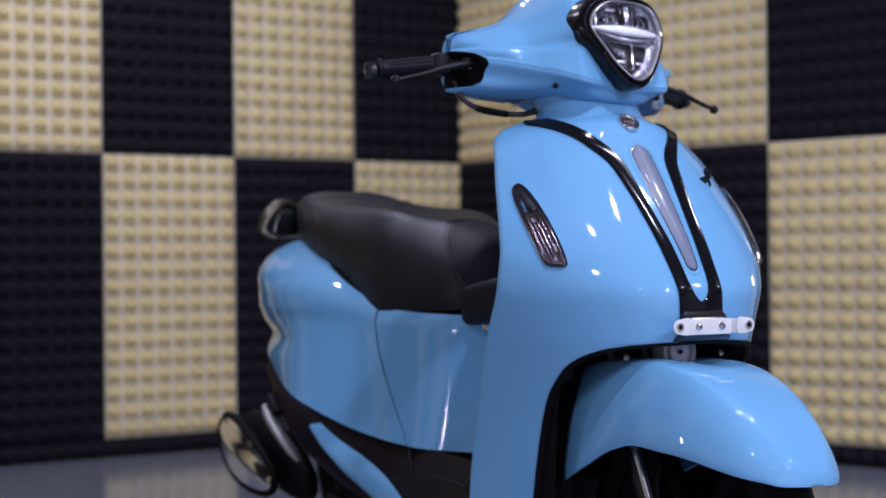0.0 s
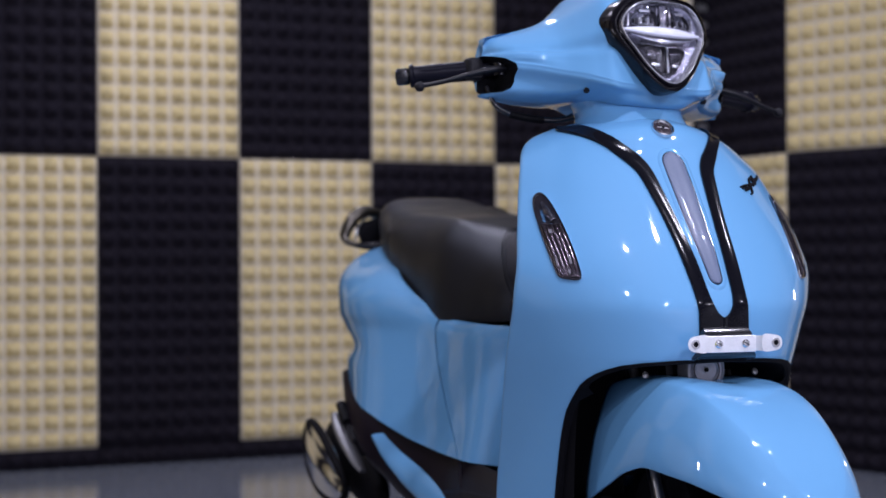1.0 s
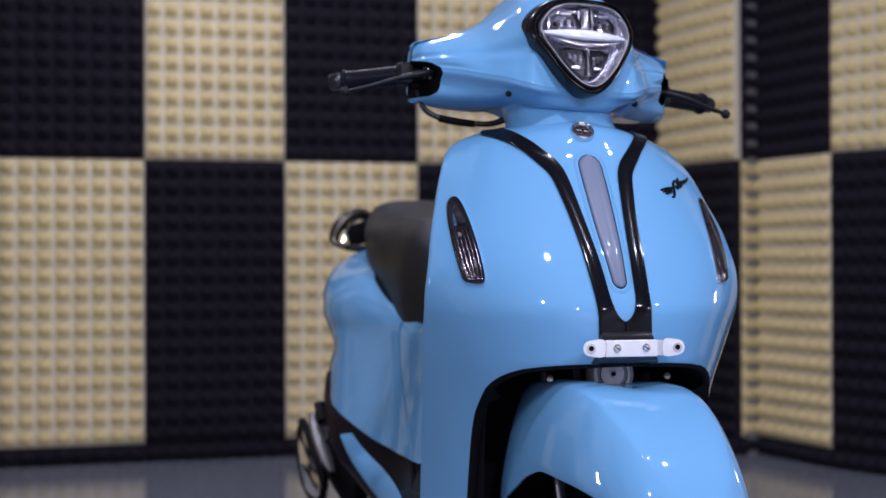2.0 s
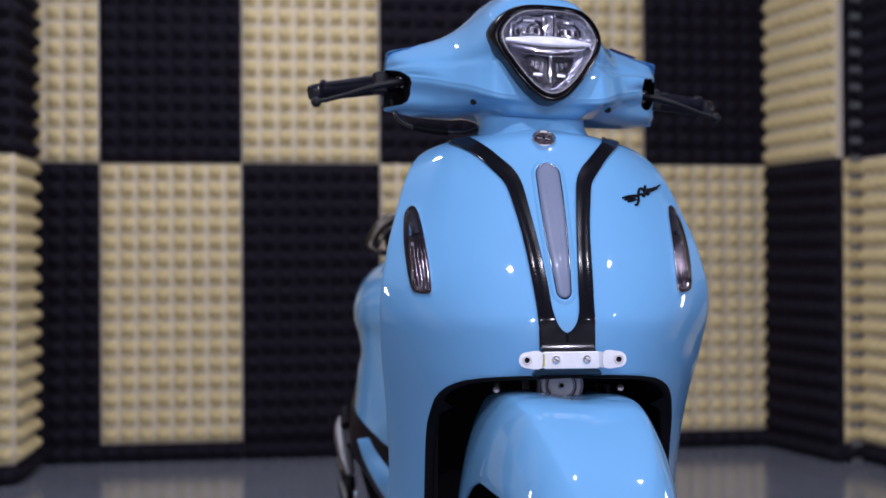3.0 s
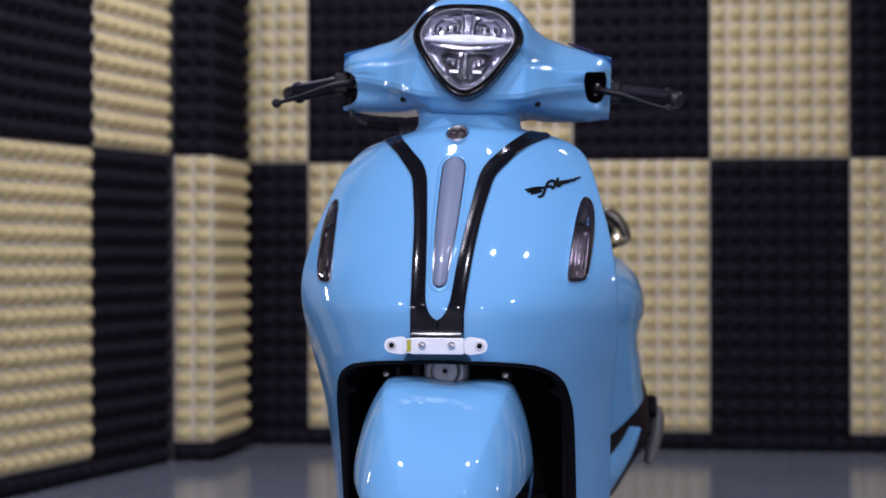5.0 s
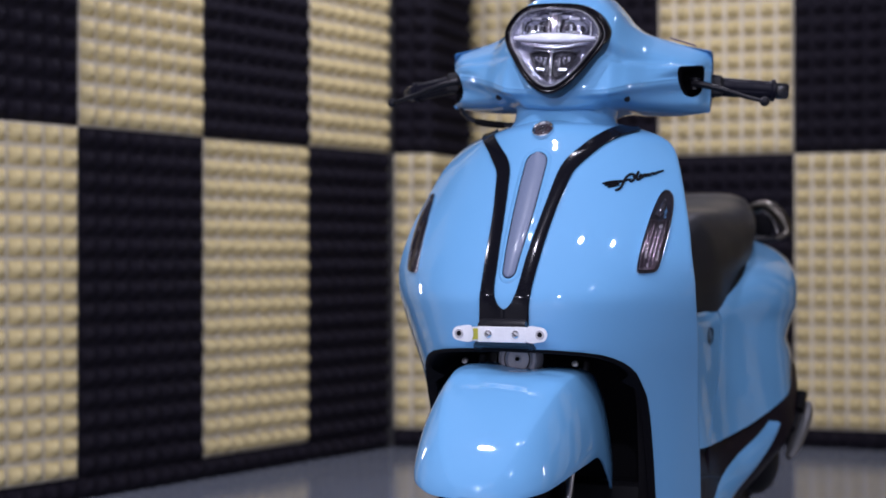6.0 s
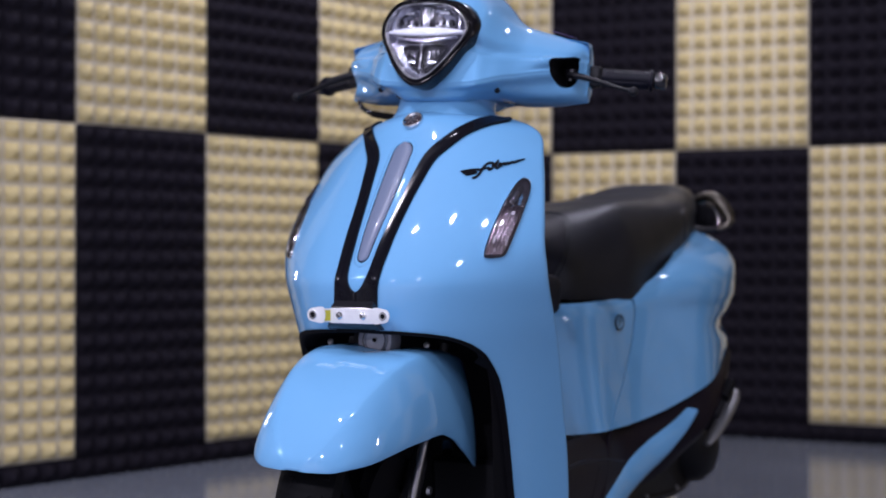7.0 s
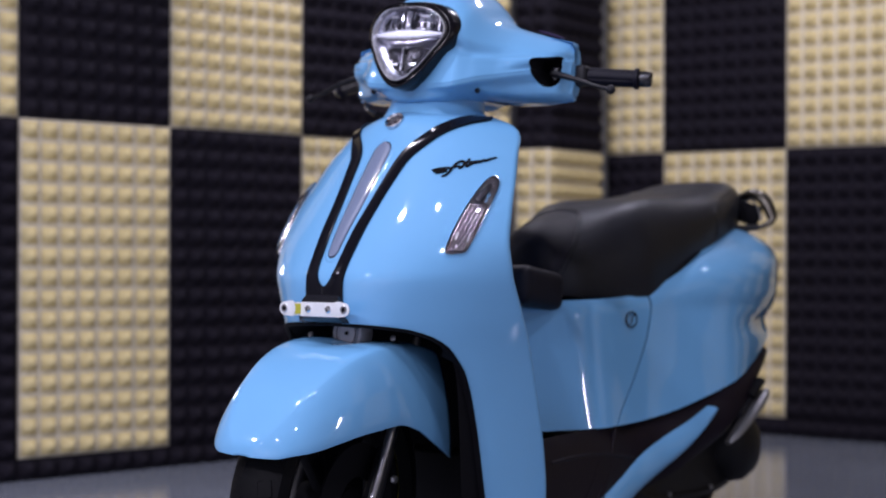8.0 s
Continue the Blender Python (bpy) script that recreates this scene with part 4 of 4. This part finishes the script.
def handle(s):
    base = Matrix.Translation((s * .243, GRIP_Y, GRIP_Z + .004)) @ Matrix.Rotation(radians(14 if s > 0 else -26), 4, "Z") @ Matrix.Rotation(radians(2 if s > 0 else -7), 4, "Y") @ Matrix.Rotation(radians(90 * s), 4, "Y")
    prof = [(.0100, -.04), (.0165, -.038), (.0165, -.002), (.0225, 0), (.0225, .007), (.0178, .009), (.0178, .013)]
    prof += [(.0178 - .0010 * k / 9, .016 + .0095 * k) for k in range(10)] + [(.0170, .107), (.0172, .110), (.0205, .1115), (.0205, .117), (.016, .119)]
    # flats with shallow lengthwise grooves between them
    rows = []
    for r, h in prof:
        cut = .0016 if .014 < h < .104 else 0.0
        rows.append([base @ Vector(((r - cut * max(0.0, math.cos(5 * a)) ** 6) * math.cos(a), (r - cut * max(0.0, math.cos(5 * a)) ** 6) * math.sin(a), h)) for a in (2 * math.pi * k / 70 for k in range(70))])
    grip = steered("hand_grip", grid(rows, True), GRIP_RUBBER, label="black rubber grip with lengthwise grooves")
    steered("bar_end", lathe([(.010, .118), (.0140, .120), (.0152, .123), (.0150, .138), (.0125, .1425), (.0001, .1435)], base, 24), BLACK_GLOSS, grip, "black bar end weight")
    steered("switch_housing", box((.030, .034, .040), pose(s * .252, GRIP_Y - .004, GRIP_Z + .004), .010, 3), BLACK_MATT, label="black switch housing")
    root = Vector((s * .220, .398, 1.024))
    reach, drop, ahead = (.130, .032, .037) if s > 0 else (.149, .042, 0.0)
    pts = [root] + [root + Vector((s * reach * a, b - ahead * a, -drop * c)) for a, b, c in ((.15, -.008, .08), (.43, -.004, .36), (.72, .006, .74), (1.0, .016, 1.0))]
    lever = steered("brake_lever", tube(pts, [.0085, .0090, .0070, .0056, .0052], 12, .7, smooth=2), BLACK_MATT, label="black brake lever")
    steered("lever_pivot", lathe([(.0001, .012), (.011, .012), (.012, .010), (.012, -.010), (.0001, -.012)], Matrix.Translation(root + Vector((0, .010, 0))), 16), BLACK_GLOSS, lever)
    steered("lever_ball", lathe([(.0001, -.0092), (.0052, -.0076), (.009, -.0024), (.009, .0024), (.0052, .0076), (.0001, .0092)], Matrix.Translation(pts[-1]), 16), BLACK_MATT, lever)


handle(1)
handle(-1)
hose = part("brake_hose", tube([(-.236, .412, 1.005), (-.2335, .400, .988), (-.227, .396, .972), (-.207, .395, .9595), (-.170, .394, .9515), (-.122, .386, .9470), (-.102, .378, .9490), (-.088, .372, .955)], [.0044, .0044, .0046, .0050, .0052, .0050, .0052, .0064], 12, smooth=2), BLACK_GLOSS, scooter, "black brake hose with a rubber sleeve")
part("hose_sleeve", tube([(-.200, .395, .9575), (-.170, .394, .9515), (-.138, .389, .9480)], [.0064, .0068, .0062], 12, smooth=2), RUBBER, hose)
for x, z, y in ((-.118, .985, .286), (.118, .985, .286), (-.21, .985, .392), (.21, .985, .392)):
    steered("screw_recess", lathe([(.0001, .004), (.0045, .004), (.006, .001)], pose(x, y, z, 120), 14), BLACK_MATT, cowl)
steered("sticker", box((.050, .020, .0012), pose(.19, .442, 1.1062, 0, 16, 0), .0004, 1), PURPLE, cowl, "small purple sticker")

# ---- body behind the footwell
SEAM = spl([(.28, .70), (.316, .728), (.36, .770), (.42, .824), (.495, .873), (.56, .893), (.75, .91)])
B_HW = spl([(.44, .006), (.50, .029), (.54, .0515), (.584, .078), (.616, .0985), (.646, .118), (.664, .1275), (.684, .136), (.714, .1435), (.77, .151), (.84, .158), (.92, .172), (1.0, .204), (1.08, .241), (1.15, .263), (1.21, .2695), (1.27, .265), (1.33, .253), (1.38, .237), (1.44, .211), (1.50, .177), (1.55, .135), (1.585, .085), (1.60, .04)])
B_TOP = spl([(0.44, 0.572), (0.88, 0.584), (0.93, 0.602), (0.98, 0.625), (1.03, 0.649), (1.08, 0.671), (1.13, 0.69), (1.18, 0.7065), (1.28, 0.732), (1.36, 0.741), (1.42, 0.735), (1.5, 0.705), (1.56, 0.66), (1.6, 0.61)])
B_LOW = spl([(.44, .312), (.77, .316), (.85, .323), (.93, .342), (1.0, .364), (1.07, .386), (1.15, .411), (1.22, .433), (1.30, .462), (1.38, .490), (1.46, .520), (1.54, .552), (1.60, .580)])


FLARE = spl([(.44, .02), (.54, .044), (.66, .042), (.77, .032), (.85, .036), (.93, .052), (1.0, .054), (1.07, .046), (1.15, .022), (1.22, .006), (1.32, 0), (1.7, 0)])


def body_x(y, v):
    """Half width of the body at v (0 bottom, 1 top)."""
    hw = B_HW(y)
    tail = max(0.0, min(1.0, (y - .92) / .35))
    tail = tail * tail * (3 - 2 * tail)
    bulge = (1 - tail) + (1 - .04 * (1 - v) ** 2) * tail
    z = B_LOW(y) + (B_TOP(y) - B_LOW(y)) * v
    waist = -.024 * max(0.0, min(1.0, (y - 1.10) / .20)) * math.exp(-((z - .515) / .026) ** 2)
    fold = -.0085 * min(1.0, max(0.0, (y - .93) / .12)) * max(0.0, min(1.0, (1.56 - y) / .2)) / (1 + math.exp((z - .571) / .0045))
    v0, span, least = .86 - .26 * tail, .17 + .255 * tail, .80 - .55 * tail
    flare = FLARE(y) * (1 - v) ** 1.6
    crown = 1.0 if v < v0 else least + (1 - least) * math.sqrt(max(0.0, 1 - ((v - v0) / span) ** 2))
    return hw * bulge * crown + flare + fold + waist


def body_rows(side, front):
    rows = []
    n = 44
    for k in range(n + 1):
        v = k / n
        r = []
        for i in range(41):
            u = i / 40
            zg = .31 + .27 * v
            cut = SEAM(zg)
            if front:
                y = .44 + (cut - .0030 - .44) * u ** 1.5
            else:
                y = cut + .0030 + (1.60 - cut - .0030) * (1 - (1 - u) ** 1.5)
            z = B_LOW(y) + (B_TOP(y) - B_LOW(y)) * v
            r.append((side * body_x(y, v), y, z))
        rows.append(r)
    return rows


for side in (1, -1):
    for front, name in ((True, "front_side_panel"), (False, "rear_side_panel")):
        p = part(name, thicken(grid(body_rows(side, front)), 0.003), BLUE, scooter, "glossy sky-blue side panel")
# dark core that closes the gaps between the panels
rows = []
for i in range(41):
    y = .47 + (1.55 - .47) * i / 40
    hw = B_HW(y) * .86 - .008
    zt, zb = B_TOP(y) - .02, B_LOW(y) - .01
    rows.append([(hw * cx, y, (zt + zb) / 2 + (zt - zb) / 2 * cz) for cx, cz in ((-.8, -1), (-.96, -.8), (-1, 0), (-.9, .7), (-.6, .98), (0, 1), (.6, .98), (.9, .7), (1, 0), (.96, -.8), (.8, -1), (0, -1))])
part("body_core", grid(rows, True, True), BLACK_LINER, scooter)
# round mark on the left panel: ring and a leaning stroke
mm = Matrix.Translation((body_x(.815, .83) + .0042, .815, .533)) @ pose(0, 0, 0, 90, 0, 92) @ Matrix.Diagonal((1.5, 1, 1, 1))
ring_bm = lathe([(.0170, -.002), (.0170, .0010), (.0150, .0010), (.0150, -.002)], mm, 40)
mark = part("round_mark", ring_bm, BLACK_MATT, scooter, "thin grey ring mark with a leaning stroke")
part("mark_stroke", tube([mm @ Vector(p) for p in ((-.006, -.010, .001), (-.001, -.006, .001), (.001, .006, .001), (.007, .010, .001))], .0012, 6, smooth=2), BLACK_MATT, mark)

# lower trim: dark band, blue swoosh and the floor board
T_IN = spl([(.36, .215), (.6, .198), (.77, .192), (.85, .206), (.93, .238), (1.0, .266), (1.06, .290), (1.12, .292), (1.2, .280), (1.3, .256), (1.42, .205)])


def band(low_f, high_f, y0, y1, out, n=36):
    rows = []
    for i in range(n + 1):
        y = y0 + (y1 - y0) * i / n
        a, b = low_f(y), high_f(y)
        rows.append([(T_IN(y) + out - .018 * abs(2 * k / 8 - 1) ** 3 - .014 * (k / 8), y, a + (b - a) * k / 8) for k in range(9)])
    return rows


trim_hi = spl([(.36, .313), (.77, .317), (.85, .324), (.93, .343), (1.0, .365), (1.07, .387), (1.15, .412), (1.22, .434), (1.30, .463)])
trim_lo = spl([(.36, .14), (.6, .14), (.8, .165), (.9, .195), (1.0, .250), (1.1, .320), (1.2, .390), (1.30, .445)])
sw_hi = spl([(.50, .120), (.60, .160), (.73, .216), (.836, .265), (.895, .290), (.95, .314), (.997, .337)])
sw_lo = spl([(.50, .080), (.60, .100), (.73, .140), (.82, .185), (.90, .232), (.96, .284), (.997, .336)])
for side in (1, -1):
    for rows, name, mat, label in ((band(trim_lo, trim_hi, .36, 1.29, .0), "lower_trim", DARK_TRIM, "dark plum plastic lower trim"),
                                   (band(sw_lo, sw_hi, .50, .997, .010), "lower_swoosh", BLUE, "tapered sky-blue lower strip")):
        part(name, thicken(grid([[(side * x, y, z) for x, y, z in r] for r in rows]), .004), mat, scooter, label)
    for line in (((.725, .3125), (.700, .262), (.675, .215), (.65, .175)), ((.45, .268), (.56, .270), (.68, .262), (.80, .240)), ((.640, .250), (.605, .210), (.565, .170)), ((.690, .235), (.650, .195), (.62, .165))):
        part("trim_groove", tube([(side * (T_IN(y) - .004 - .014 * max(0.0, min(1.0, (z - .14) / .18))), y, z) for y, z in line], .0042, 8, smooth=2), DARK_TRIM, scooter)
part("floor_board", box((.30, .44, .12), pose(0, .54, .235), .02, 3), BLACK_MATT, scooter, "black ribbed floor board")
# base block under the seat, coloured to fill out the dark seat nose
part("seat_nose_base", box((.222, .15, .080), pose(0, .562, .603, -8), .026, 5), NOSE_VINYL, scooter)
part("bag_hook", box((.03, .02, .012), pose(-.13, .47, .558), .004, 2), CHROME, scooter, "small chrome hook")

# seat
S_HW = spl([(0.618, 0.008), (0.622, 0.036), (0.632, 0.062), (0.652, 0.09), (0.685, 0.112), (0.74, 0.1285), (0.8, 0.147), (0.9, 0.176), (0.97, 0.183), (1.05, 0.19), (1.14, 0.194), (1.2, 0.189), (1.28, 0.174), (1.36, 0.152), (1.42, 0.126), (1.455, 0.085), (1.47, 0.03)])
S_TOP = spl([(0.618, 0.612), (0.622, 0.648), (0.632, 0.69), (0.652, 0.721), (0.685, 0.74), (0.74, 0.7575), (0.8, 0.7742), (0.88, 0.7903), (0.96, 0.7985), (1.04, 0.8012), (1.12, 0.8058), (1.2, 0.8151), (1.3, 0.8312), (1.37, 0.849), (1.4, 0.8525), (1.43, 0.847), (1.455, 0.828), (1.47, 0.795)])
S_BOT = spl([(0.618, 0.6), (0.65, 0.588), (0.7, 0.582), (0.75, 0.58), (0.9, 0.58), (0.97, 0.594), (1.08, 0.645), (1.18, 0.688), (1.28, 0.712), (1.36, 0.724), (1.47, 0.745)])
# the section goes from a sloping saddle at the nose to a full cushion at the back
S_SIDE = spl([(0.618, 0.8), (0.68, 1.05), (0.76, 0.88), (0.83, 0.68), (0.9, 0.55), (1.05, 0.52), (1.25, 0.487), (1.47, 0.487)])
S_CROWN = spl([(0.618, 0.8), (0.68, 1.), (0.76, 1.), (0.9, 0.78), (1.05, 0.63), (1.25, 0.5), (1.47, 0.5)])


def seat_point(y, a, out=0.0):
    """A point of the seat cover: y along it, a from -90 degrees (one lower edge) over the top to 90."""
    hw, zt, zb = S_HW(y) + out, S_TOP(y) + out, S_BOT(y)
    sx, cz = math.sin(a), abs(math.cos(a))
    x = hw * math.copysign(abs(sx) ** S_SIDE(y), sx) * (1 - .10 * (1 - cz) ** 3)
    dish = -.008 * math.exp(-((y - .88) / .12) ** 2) * max(0.0, 1 - (x / .10) ** 2)
    rise = .006 * math.exp(-((abs(x) - .115) / .03) ** 2) * math.exp(-((y - .95) / .20) ** 2)
    return (x, y, zb + (zt - zb) * cz ** S_CROWN(y) + (dish + rise) * cz)


rows = []
for i in range(97):
    u = i / 96
    y = .618 + .852 * ((.5 - .5 * math.cos(math.pi * u)) * .65 + u * .35)
    r = [seat_point(y, math.pi * (k / 48 - .5)) for k in range(49)]
    rows.append(r + [(0, y, r[0][2])])
seat = part("seat", grid(rows, True, False), LEATHER, scooter, "dark grey-black vinyl dual seat with stitched seams", sharp=70)
def nose_seam(cz):
    return .638 + .147 * cz ** 2.2


# the faces in front of the seam get a darker, bluer colour
seat.data.materials.append(NOSE_VINYL)
for f in seat.data.polygons:
    c = f.center
    if c.y < .80:
        lift = max(0.0, min(1.0, (c.z - S_BOT(c.y)) / (S_TOP(c.y) - S_BOT(c.y))))
        f.material_index = 1 if c.y < nose_seam(lift ** (1 / S_CROWN(c.y))) else 0
for off in (0.0, .010):
    front_seam = [seat_point(nose_seam(math.cos(a)) + off, a, .0006) for a in (math.pi * (k / 40 - .5) for k in range(1, 40))]
    part("seat_seam", tube(front_seam, .0015, 6), LEATHER, seat, "stitched seam")
for s in (1, -1):
    side_seam = [(1.185 - .01 * k, radians(s * (88 - 9 * k))) for k in range(4)]
    side_seam += [(1.158 + .030 * k, radians(s * (57 - 5 * min(k, 3)))) for k in range(1, 9)]
    part("seat_seam", tube([seat_point(y, a, .0006) for y, a in side_seam], .0016, 6, smooth=2), LEATHER, seat, "stitched seam")

# grab rails and tail lamp
for s in (1, -1):
    pts = [(s * .090, 1.425, .790), (s * .125, 1.420, .812), (s * .158, 1.410, .822), (s * .184, 1.400, .814), (s * .204, 1.393, .794), (s * .218, 1.388, .770), (s * .221, 1.382, .754), (s * .210, 1.374, .744), (s * .192, 1.364, .738)]
    rail = part("grab_rail", tube(pts, [.014, .015, .0165, .0175, .0170, .0140, .0105, .0080, .006], 20, .85, smooth=3), DARK_METAL, scooter, "curved dark metallic grab rail")
    part("rail_foot", tube([(s * .196, 1.366, .739), (s * .165, 1.356, .736), (s * .11, 1.345, .733)], [.007, .009, .012], 12, smooth=2), BLACK_MATT, rail, "black foot of the rail")
    part("rail_web", box((.060, .012, .052), pose(s * .158, 1.386, .772, 0, s * 18, 0), .005, 2), BLACK_LINER, rail, "black web inside the rail")
    part("rail_edge", tube([(s * .158, 1.393, .808), (s * .178, 1.382, .797), (s * .192, 1.372, .776), (s * .201, 1.364, .752)], .0030, 10, smooth=2), CHROME, rail, "bright chrome rail edge")
part("rail_mount", box((.24, .09, .03), pose(0, 1.36, .728, 12), .010, 3), BLACK_MATT, scooter, "black grab rail mount")
part("tail_lamp", lathe([(.0001, .03), (.05, .025), (.075, .008), (.08, 0), (.0001, 0)], pose(0, 1.585, .60, -80) @ Matrix.Diagonal((1, .7, 1, 1)), 32), RED, scooter, "red tail lamp")

# rear wheel, drive case, shock, silencer, foot pegs, stand
RY = 1.27
axle = pose(0, RY, WZ, 0, 90, 0)
rear = part("rear_wheel", lathe([(.168, -.036), (.160, -.034), (.150, -.020), (.147, 0), (.150, .020), (.160, .034), (.168, .036)], axle, 48), BLACK_GLOSS, scooter)
part("tyre", lathe(tyre, axle, 64), RUBBER, rear, "black rubber tyre")
part("hub", lathe([(.0001, -.05), (.05, -.05), (.05, .05), (.0001, .05)], axle, 24), ALLOY, rear)
for k in range(5):
    part("spoke", box((.125, .034, .03), axle @ pose(0, 0, 0, 0, 0, 72 * k + 20) @ pose(.09, 0, 0), .006, 2), BLACK_GLOSS, rear)
case_curve = closed_curve([(.78, .20), (.82, .285), (.95, .29), (1.12, .29), (1.26, .325), (1.345, .29), (1.375, .21), (1.33, .135), (1.22, .108), (1.05, .112), (.86, .13)], 66)
case = part("drive_case", grid([[(x, 1.08 + (u - 1.08) * f, .225 + (v - .225) * f) for u, v in case_curve] for x, f in ((.05, 1), (.135, 1.0), (.150, .96), (.155, .85), (.150, .80), (.150, .3), (.150, .02))], True), BLACK_MATT, scooter, "black drive case")
part("engine_block", box((.20, .46, .15), pose(0, 1.02, .195), .02, 2), BLACK_LINER, scooter, "black engine block")
part("clutch_cover", lathe([(.0001, .066), (.030, .064), (.062, .052), (.082, .030), (.088, .0)], pose(.145, 1.315, .215, 0, 90, 0), 36), BLACK_MATT, case, "round black clutch cover")
for u, v in ((.84, .25), (.98, .275), (1.15, .275), (1.3, .29), (1.34, .2), (1.2, .128), (1.0, .135)):
    part("case_bolt", lathe([(.0001, .006), (.006, .006), (.007, 0)], pose(.150, u, v, 0, 90, 0), 6), STEEL, case)
for s in (1, -1):
    peg = part("foot_peg", tube([(s * .286, 1.020, .258), (s * .292, 1.045, .275), (s * .299, 1.10, .312), (s * .302, 1.155, .348), (s * .300, 1.182, .365)], [.008, .015, .018, .017, .009], 14, .55, smooth=2), ALLOY, scooter, "folded cast alloy foot peg")
    part("peg_rubber", tube([(s * .286, 1.125, .352), (s * .288, 1.175, .386)], [.016, .014], 10, .7), RUBBER, peg, "black peg rubber")
    part("peg_mount", box((.05, .10, .05), pose(s * .268, 1.13, .325, 30), .008, 2), BLACK_MATT, scooter)
shock = part("rear_shock", tube([(.13, 1.30, .25), (.12, 1.37, .47)], .014, 14), STEEL, scooter)
part("spring", tube([(.128 + .024 * math.cos(k * .7), 1.30 + .07 * k / 60 + .024 * math.sin(k * .7), .27 + .18 * k / 60) for k in range(61)], .0045, 8), BLACK_GLOSS, shock)
rows = []
for y, r, zc in ((1.14, .02, .175), (1.17, .042, .185), (1.24, .062, .205), (1.33, .072, .228), (1.42, .076, .246), (1.49, .070, .258), (1.525, .050, .262), (1.535, .015, .262)):
    rows.append([(-.204 + r * .60 * math.cos(a), y, zc + r * .98 * math.sin(a)) for a in (2 * math.pi * k / 36 for k in range(36))])
silencer = part("silencer", grid(rows, True, True), BLACK_LINER, scooter, "black exhaust silencer with a chrome shield")
SH_Y, SH_Z, SH_TILT = 1.345, .236, radians(17)
sh_curve = []
for k in range(60):
    u, v = .172 * math.cos(math.pi * k / 30), .064 * math.sin(math.pi * k / 30) * (1 + .18 * math.cos(math.pi * k / 30))
    sh_curve.append((SH_Y + u * math.cos(SH_TILT) - v * math.sin(SH_TILT), SH_Z + u * math.sin(SH_TILT) + v * math.cos(SH_TILT)))


def shield_x(y, z, f):
    return -.282 - .014 * (1 - min(1, ((y - 1.36) / .18) ** 2)) + .04 * abs(z - .232) - .0030 * math.exp(-((z - .232 - .30 * (y - 1.36)) / .020) ** 2) + .0022 * math.exp(-((z - .268 - .30 * (y - 1.36)) / .010) ** 2)


part("chrome_shield", grid([[(shield_x(1.36 + (u - 1.36) * f, .232 + (v - .232) * f, f) - dx, 1.36 + (u - 1.36) * f, .232 + (v - .232) * f) for u, v in sh_curve]
                            for f, dx in ((1.0, -.014), (1.0, .0), (.97, .004), (.85, .004), (.68, .005), (.5, .005), (.3, .005), (.02, .005))], True), CHROME, silencer, "oval chrome heat shield")
part("shield_rim", tube([(shield_x(u, v, 1) + .002, u, v) for u, v in sh_curve] + [(shield_x(*sh_curve[0], 1) + .002, *sh_curve[0])], .009, 8), BLACK_LINER, silencer)
part("exhaust_pipe", tube([(-.10, .80, .16), (-.14, .90, .13), (-.19, 1.0, .16), (-.205, 1.04, .175)], .016, 12, smooth=2), BLACK_MATT, silencer)
part("mud_flap", box((.16, .008, .20), pose(0, 1.56, .33, 18), .003, 1), BLACK_MATT, scooter)
for s in (1, -1):
    part("stand_leg", tube([(s * .06, .93, .17), (s * .10, .98, .09), (s * .13, 1.0, .014)], .012, 10), BLACK_MATT, scooter, "black centre stand leg")
    part("stand_foot", box((.05, .05, .014), pose(s * .135, 1.0, .0072), .004, 1), BLACK_MATT, scooter)
